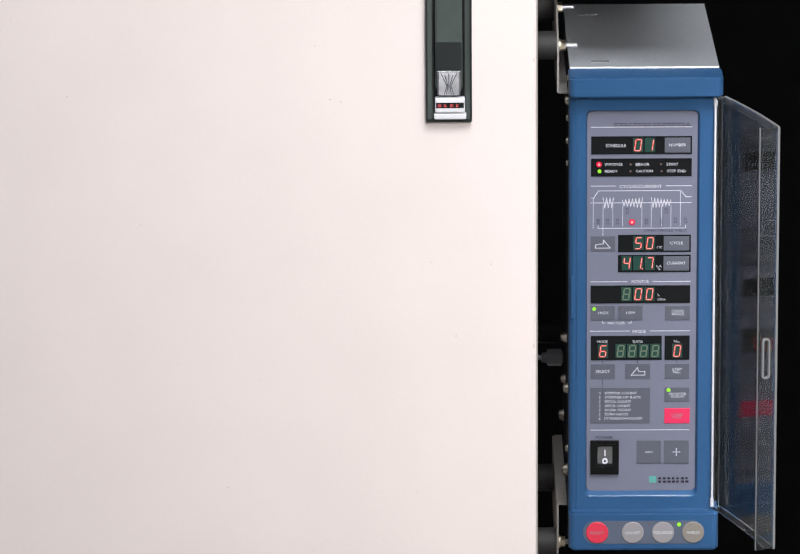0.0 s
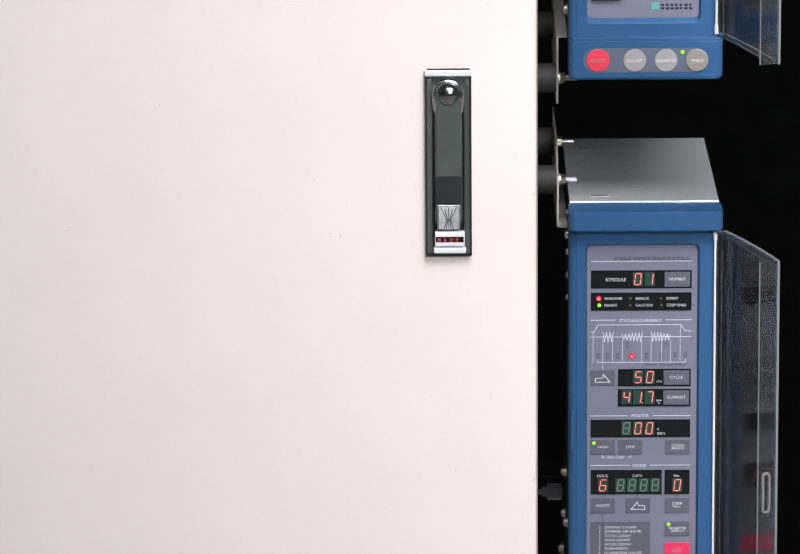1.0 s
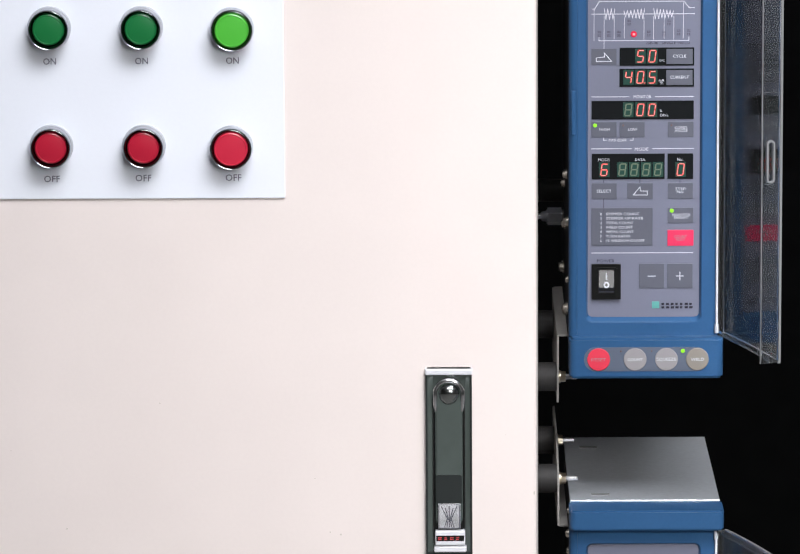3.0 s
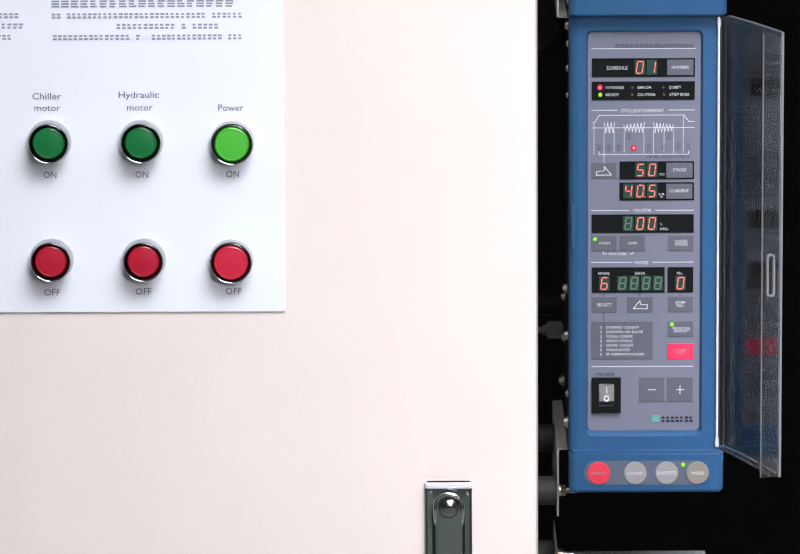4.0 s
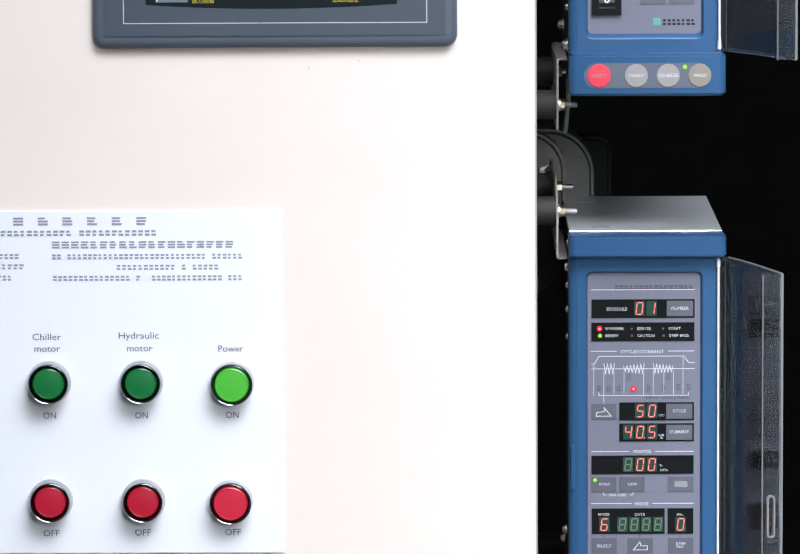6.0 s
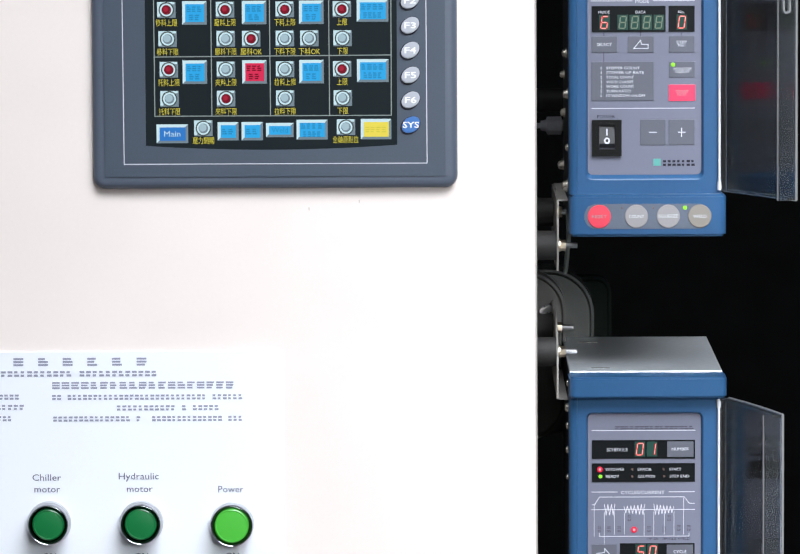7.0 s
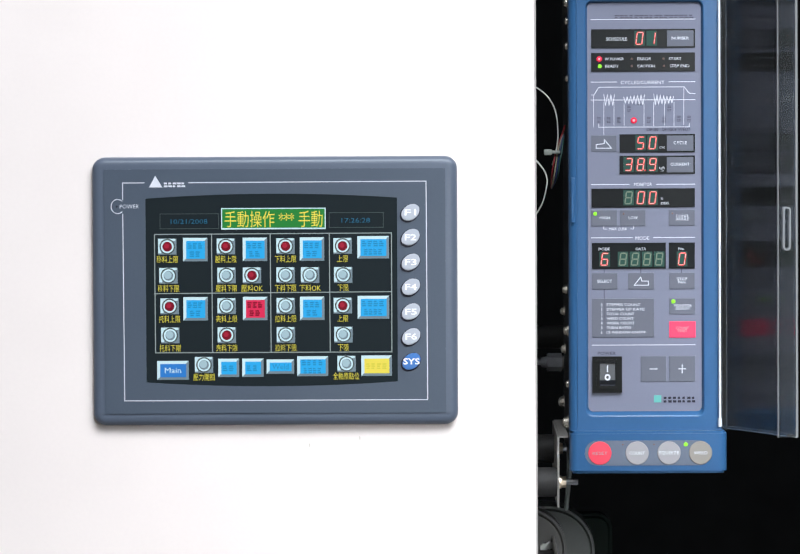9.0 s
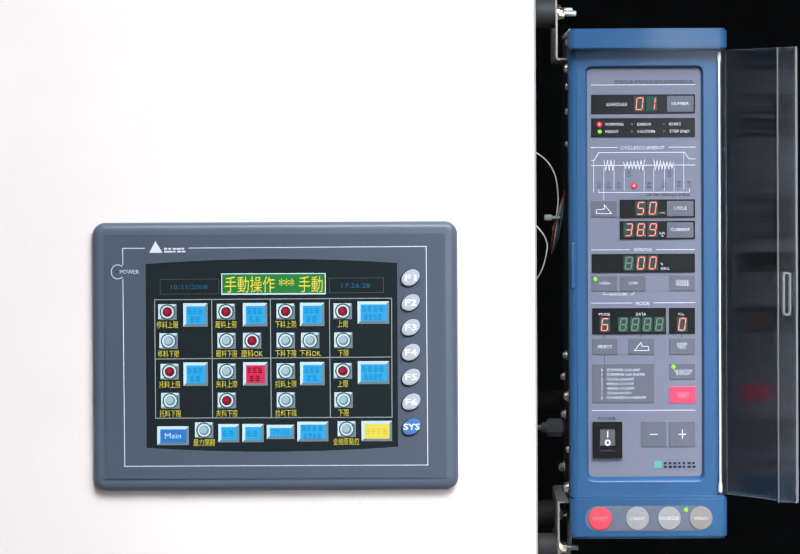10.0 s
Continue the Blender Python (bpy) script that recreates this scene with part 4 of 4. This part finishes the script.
    ring(bm, [(xm + 0.0021 * u, zi0 + 0.0050 + 0.0023 * v) for u, v in circle], [(xm + 0.0010 * u, zi0 + 0.0050 + 0.0012 * v) for u, v in circle], -0.0049, -0.0041)
    part("off_mark", bm, WHITE_INK, s)
    for u0, u1, sign in ((1257, 1307, "-"), (1313, 1364, "+")):
        k = membrane_key(u0, u1, 780, 830, timer)
        um, vm = (u0 + u1) / 2, 805
        paths = [[cp(um - 7, vm), cp(um + 7, vm)]] + ([[cp(um, vm - 8), cp(um, vm + 8)]] if sign == "+" else [])
        lines("key_sign", paths, 0.0006, -0.0006, WHITE_INK, k)
    xa, za = cp(1283, 864)
    block("brand_patch", xa, xa + 0.0052, -0.0003, 0.0005, za - 0.0024, za + 0.0026, TEAL, f)
    x0, z0 = cp(1302, 864)
    x1, _ = cp(1367, 864)
    bars("brand_bar", x0, x1, z0, 0.0050, -0.0003, DARK_INK, f, 0.0034, 0.72, 9, 2)


def timer_buttons(parent):
    """The slate strip on the lip with its four round keys."""
    xa, xb, zc = -0.0060, 0.0828, -0.2978
    strip = slab("button_strip", rounded(xa, xb, zc - 0.0088, zc + 0.0088, 0.0084, 8), -0.0119, -0.0105, STRIP, parent, "slate strip with four round keys")
    for x, mat, s, wide in ((0.0045, RED_CAP, "RESET", 0.0105), (0.0306, PALE_CAP, "COUNT", 0.0108), (0.0530, PALE_CAP, "SQUEEZE", 0.0138), (0.0752, TAN_CAP, "WELD", 0.0095)):
        bm = bmesh.new()
        lathe(bm, [(0.0082, 0.001), (0.0082, -0.0004), (0.0078, -0.0008), (0.004, -0.0009), (0.0005, -0.0009)], 36)
        shift(bm, x, -0.0119, zc)
        key = part("round_key", bm, mat, parent, smooth=True)
        writing("key_text", s, x, zc, -0.0130, 0.0022, WHITE_INK if mat is not RED_CAP else PALE_CAP, key, width=wide)
    for x, mat, r in ((0.0205, LED_OFF, 0.0006), (0.0425, LED_OFF, 0.0006), (0.0648, LED_GREEN, 0.0015)):
        bm = bmesh.new()
        lathe(bm, [(r, 0.0005), (r, -0.0003), (r * 0.3, -0.0006)], 12)
        shift(bm, x, -0.0120, zc + 0.0060)
        part("key_lamp", bm, mat, strip, smooth=True)


def timer_cover(parent, swing, bow):
    """The clear hinged cover, a shallow acrylic tray standing open; its own x runs from the hinge to the free edge."""
    c = new("cover")
    c.parent = parent
    wall = 0.0062  # depth of the tray's hinged wall
    c.matrix_local = pose(0.0898, -0.0045, 0, 0, 0, -90 + swing) @ pose(0, wall, 0)
    tagged(c, "clear acrylic hinged cover standing open")
    z0, z1, length, rim, t = -0.2810, 0.0305, 0.1045, 0.0145, 0.0018
    # one moulded tray: a slightly bowed sheet with turned-in walls
    n = 14

    def bowed(name, y0, y1, za, zb, xa, xb, mat):
        bm = bmesh.new()
        rows = []
        for i in range(n + 1):
            x = xa + (xb - xa) * i / n
            lift = 4 * bow * (x / length) * (1 - x / length)
            rows.append([bm.verts.new((x, y + lift, z)) for y, z in ((y0, za), (y1, za), (y1, zb), (y0, zb))])
        for a, b in zip(rows, rows[1:]):
            for i in range(4):
                k = (i + 1) % 4
                bm.faces.new((a[i], a[k], b[k], b[i]))
        bm.faces.new(rows[0])
        bm.faces.new(rows[-1])
        bmesh.ops.recalc_face_normals(bm, faces=bm.faces[:])
        return part(name, bm, mat, c, smooth=True)

    bowed("sheet", -t, 0.0, z0, z1, 0.002, length, CLEAR)
    bm = bmesh.new()
    box(bm, length - t, length, -rim, -t - 0.0001, z0, z1, 0.0004, 1)
    part("free_rim", bm, CLEAR, c)
    for a, b in ((z1 - t, z1), (z0, z0 + t)):
        bowed("end_rim", -rim * 0.55, -t - 0.0001, a, b, 0.004, length - t - 0.0001, CLEAR)
    bm = bmesh.new()
    grip = rounded(-0.0030, 0.0030, -0.1530, -0.1230, 0.0028, 6)
    inner = rounded(-0.0018, 0.0018, -0.1518, -0.1242, 0.0017, 6)
    ring(bm, grip, inner, 0.0, 0.0022)
    for v in bm.verts:
        v.co = (length + v.co.y - 0.0004, -rim * 0.62 + v.co.x, v.co.z)
    bmesh.ops.recalc_face_normals(bm, faces=bm.faces[:])
    part("finger_grip", bm, EDGE, c)
    # Opaque grey strips: light gathered in the clear cut edges, put in as colour.
    for a, b in ((z1, z1 + 0.0005), (z0 - 0.0005, z0)):
        bowed("bright_cut_edge", -t * 0.9, -t * 0.1, a, b, 0.004, length, EDGE)
    block("bright_cut_edge", length, length + 0.0004, -t * 0.9, 0.0, z0, z1, EDGE, c)
    block("bright_cut_edge", length - t * 0.9, length - t * 0.1, -rim - 0.0004, -rim, z0, z1, EDGE, c)
    bm = bmesh.new()
    box(bm, 0.0004, 0.0019, -wall, -t, z0, z1, 0.0003, 1)
    part("hinged_wall", bm, CLEAR, c)
    # Pale rod: the highlight running down the hinge is put into its colour.
    bm = bmesh.new()
    rod(bm, (0.0005, -0.0008 - wall, z0 + 0.001), (0.0005, -0.0008 - wall, z1 - 0.001), 0.0009, n=14)
    part("hinge_rod", bm, HINGE_GLINT, c, "hinge moulding, its highlight put in as a pale colour", smooth=True)
    for z in (z1 - 0.004, z0 + 0.004):
        bm = bmesh.new()
        rod(bm, (0.0005, -0.0008 - wall, z - 0.003), (0.0005, -0.0008 - wall, z + 0.003), 0.0015, n=16)
        part("hinge_knuckle", bm, HINGE_GLINT, c, smooth=True)


def weld_timer(x, z, current, swing, bow, pitch, label):
    timer = thing("weld_timer", (x, 0, BASE + z), label, "control unit", "weld timers beside the cabinet")
    timer.matrix_world = pose(x, 0, BASE + z, pitch)  # each unit hangs a little out of true
    f = timer_shell(timer)
    timer_face(f, timer, current)
    timer_buttons(timer)
    timer_cover(timer, swing, bow)
    for y, zz, r in ((0.028, 0.0375, 0.0024), (0.033, 0.0192, 0.0034), (0.033, 0.0063, 0.0027), (0.035, -0.0115, 0.0027), (0.060, -0.0345, 0.0022),
                     (0.130, -0.1885, 0.0032), (0.197, -0.2070, 0.0032), (0.090, -0.2165, 0.0034), (0.175, -0.2340, 0.0034), (0.055, -0.2530, 0.0026), (0.220, -0.2760, 0.0042), (0.100, -0.2835, 0.0040)):
        screw(timer, -0.0150, y, zz, r, r * 1.1)
    bracket(timer, 0.0258, 0.0790, ((0.042, 0.0585), (0.150, 0.0640)))
    bracket(timer, -0.2890, -0.3400, ((0.042, -0.3222), (0.150, -0.3060)))
    # cable fitting in the flank
    y, z = 0.290, -0.2500
    block("rear_box", -0.0090, 0.0800, 0.2410, 0.3150, -0.3000, -0.0600, SHADED_CASE, timer, 0.0010, "dark terminal box behind the case")
    bm = bmesh.new()
    rod(bm, (-0.0340, y, z), (-0.0280, y, z), 0.0021, n=14)
    rod(bm, (-0.0312, y, z), (-0.0268, y, z), 0.0035, 0.0046, 18)
    part("gland_nose", bm, GLAND, timer, smooth=True)
    bm = bmesh.new()
    rod(bm, (-0.0262, y, z), (-0.0156, y, z), 0.0069, n=6)
    for x in (-0.0267, -0.0156):
        rod(bm, (x, y, z), (x + 0.0005, y, z), 0.0060, n=20)
    part("gland_nut", bm, GLAND, timer, "grey nickel-plated cable gland nut")
    bm = bmesh.new()
    rod(bm, (-0.0156, y, z), (-0.0134, y, z), 0.0043, n=18)
    rod(bm, (-0.0134, y, z), (-0.0090, y, z), 0.0062, n=18)
    part("gland_seat", bm, MID_GREY, timer, smooth=True)
    bm = bmesh.new()
    rod(bm, (-0.0360, y + 0.008, z + 0.0190), (-0.0090, y + 0.008, z + 0.0190), 0.0090, n=24)
    part("cable_sleeve", bm, SPACER, timer, "black cable sleeve", smooth=True)
    return timer


weld_timer(0.0, 0.0, "41.7", 18.9, 0.0019, -0.4, "blue weld timer showing 41.7 with its clear cover open")
weld_timer(-0.0003, 0.4547, "40.5", 18.4, 0.0019, 0.8, "blue weld timer showing 40.5 with its clear cover open")
weld_timer(0.0, 0.9122, "38.9", 23.8, 0.0024, 0.0, "blue weld timer showing 38.9 with its clear cover wide open")

# ---- loose wires beside the upper timer ----
loom = thing("wire_loom", (-0.028, 0.06, BASE + 0.83), "bundle of thin coloured wires held by a cable tie", "wires")
COLOURS = ((0.22, 0.02, 0.025), (0.30, 0.27, 0.20), (0.03, 0.05, 0.14), (0.03, 0.09, 0.08))
for i, colour in enumerate(COLOURS):
    dx = (i - 1.5) * 0.0014
    m = material("wire_insulation", colour, 0.45)
    tube("wire", [(0.0105 - dx * 0.3, 0.03, 0.014 - i * 0.003), (0.0085 + dx * 0.5, 0.008, 0.005), (0.0060 + dx, 0.0, -0.004), (0.0045 + dx, -0.002, -0.014 + abs(dx)), (0.0030 + dx, 0.002, -0.0245 + 1.5 * abs(dx)), (0.001, 0.02, -0.031)], 0.0006, m, loom)
PALE = material("white_wire", (0.55, 0.56, 0.53), 0.45)
tube("white_wire", [(-0.030, 0.03, 0.0425), (-0.0105, 0.0, 0.0418), (0.0010, -0.004, 0.0305), (0.0052, -0.004, 0.0110), (0.0040, -0.002, -0.0040), (0.0015, 0.01, -0.0140)], 0.0005, PALE, loom, "thin white wire looping out of the cabinet")
tube("white_wire", [(-0.030, 0.02, 0.003), (-0.0115, 0.0, -0.0095), (-0.0030, -0.002, -0.0220), (-0.0035, -0.002, -0.0320), (-0.0090, 0.003, -0.0470), (-0.022, 0.015, -0.060)], 0.0005, PALE, loom, "thin white wire looping out of the cabinet")
bm = bmesh.new()
box(bm, -0.0010, 0.0068, -0.006, -0.003, -0.0058, -0.0036, 0.0004, 1)
box(bm, -0.0047, 0.0010, -0.0065, -0.002, -0.0068, -0.0026, 0.0009, 2)
part("cable_tie", bm, CORD, loom, "pale nylon cable tie", smooth=True)

# ---- the housing behind the timers, between the upper two ----
motor = thing("motor_housing", (0, 0.25, BASE), "grey-green cast motor housing with a rounded top behind the timers", "motor")
for name, x1, z1, r, y0, y1, mat in (("end_cover", -0.0140, 0.5570, 0.0300, -0.045, -0.012, MOTOR_DISC), ("body", 0.0080, 0.5560, 0.0340, -0.012, 0.045, MOTOR), ("rear_flange", 0.0230, 0.5455, 0.0120, 0.045, 0.075, MOTOR_DARK)):
    bm = bmesh.new()
    prism(bm, rounded(-0.095, x1, 0.430, z1, r, 10), y0, y1)
    bmesh.ops.bevel(bm, geom=[e for e in bm.edges if all(v.co.y < y0 + 0.0001 for v in e.verts)], offset=0.0035, segments=3, affect="EDGES")
    part(name, bm, mat, motor, smooth=True)
block("pedestal", -0.115, -0.055, 0.046, 0.074, -BASE, 0.49, MOTOR_DARK, motor)
for x, z in ((-0.0270, 0.5300), (-0.0312, 0.5285)):
    bm = bmesh.new()
    rod(bm, (x, -0.044, z), (x, -0.052, z), 0.0030, n=6)
    part("bolt_head", bm, ZINC, motor)
tube("cord", [(-0.0130, -0.06, 0.610), (-0.0120, -0.05, 0.590), (-0.0125, -0.03, 0.572), (-0.0140, 0.0, 0.548)], 0.0018, CORD, motor, "pale cord hanging down to the housing")
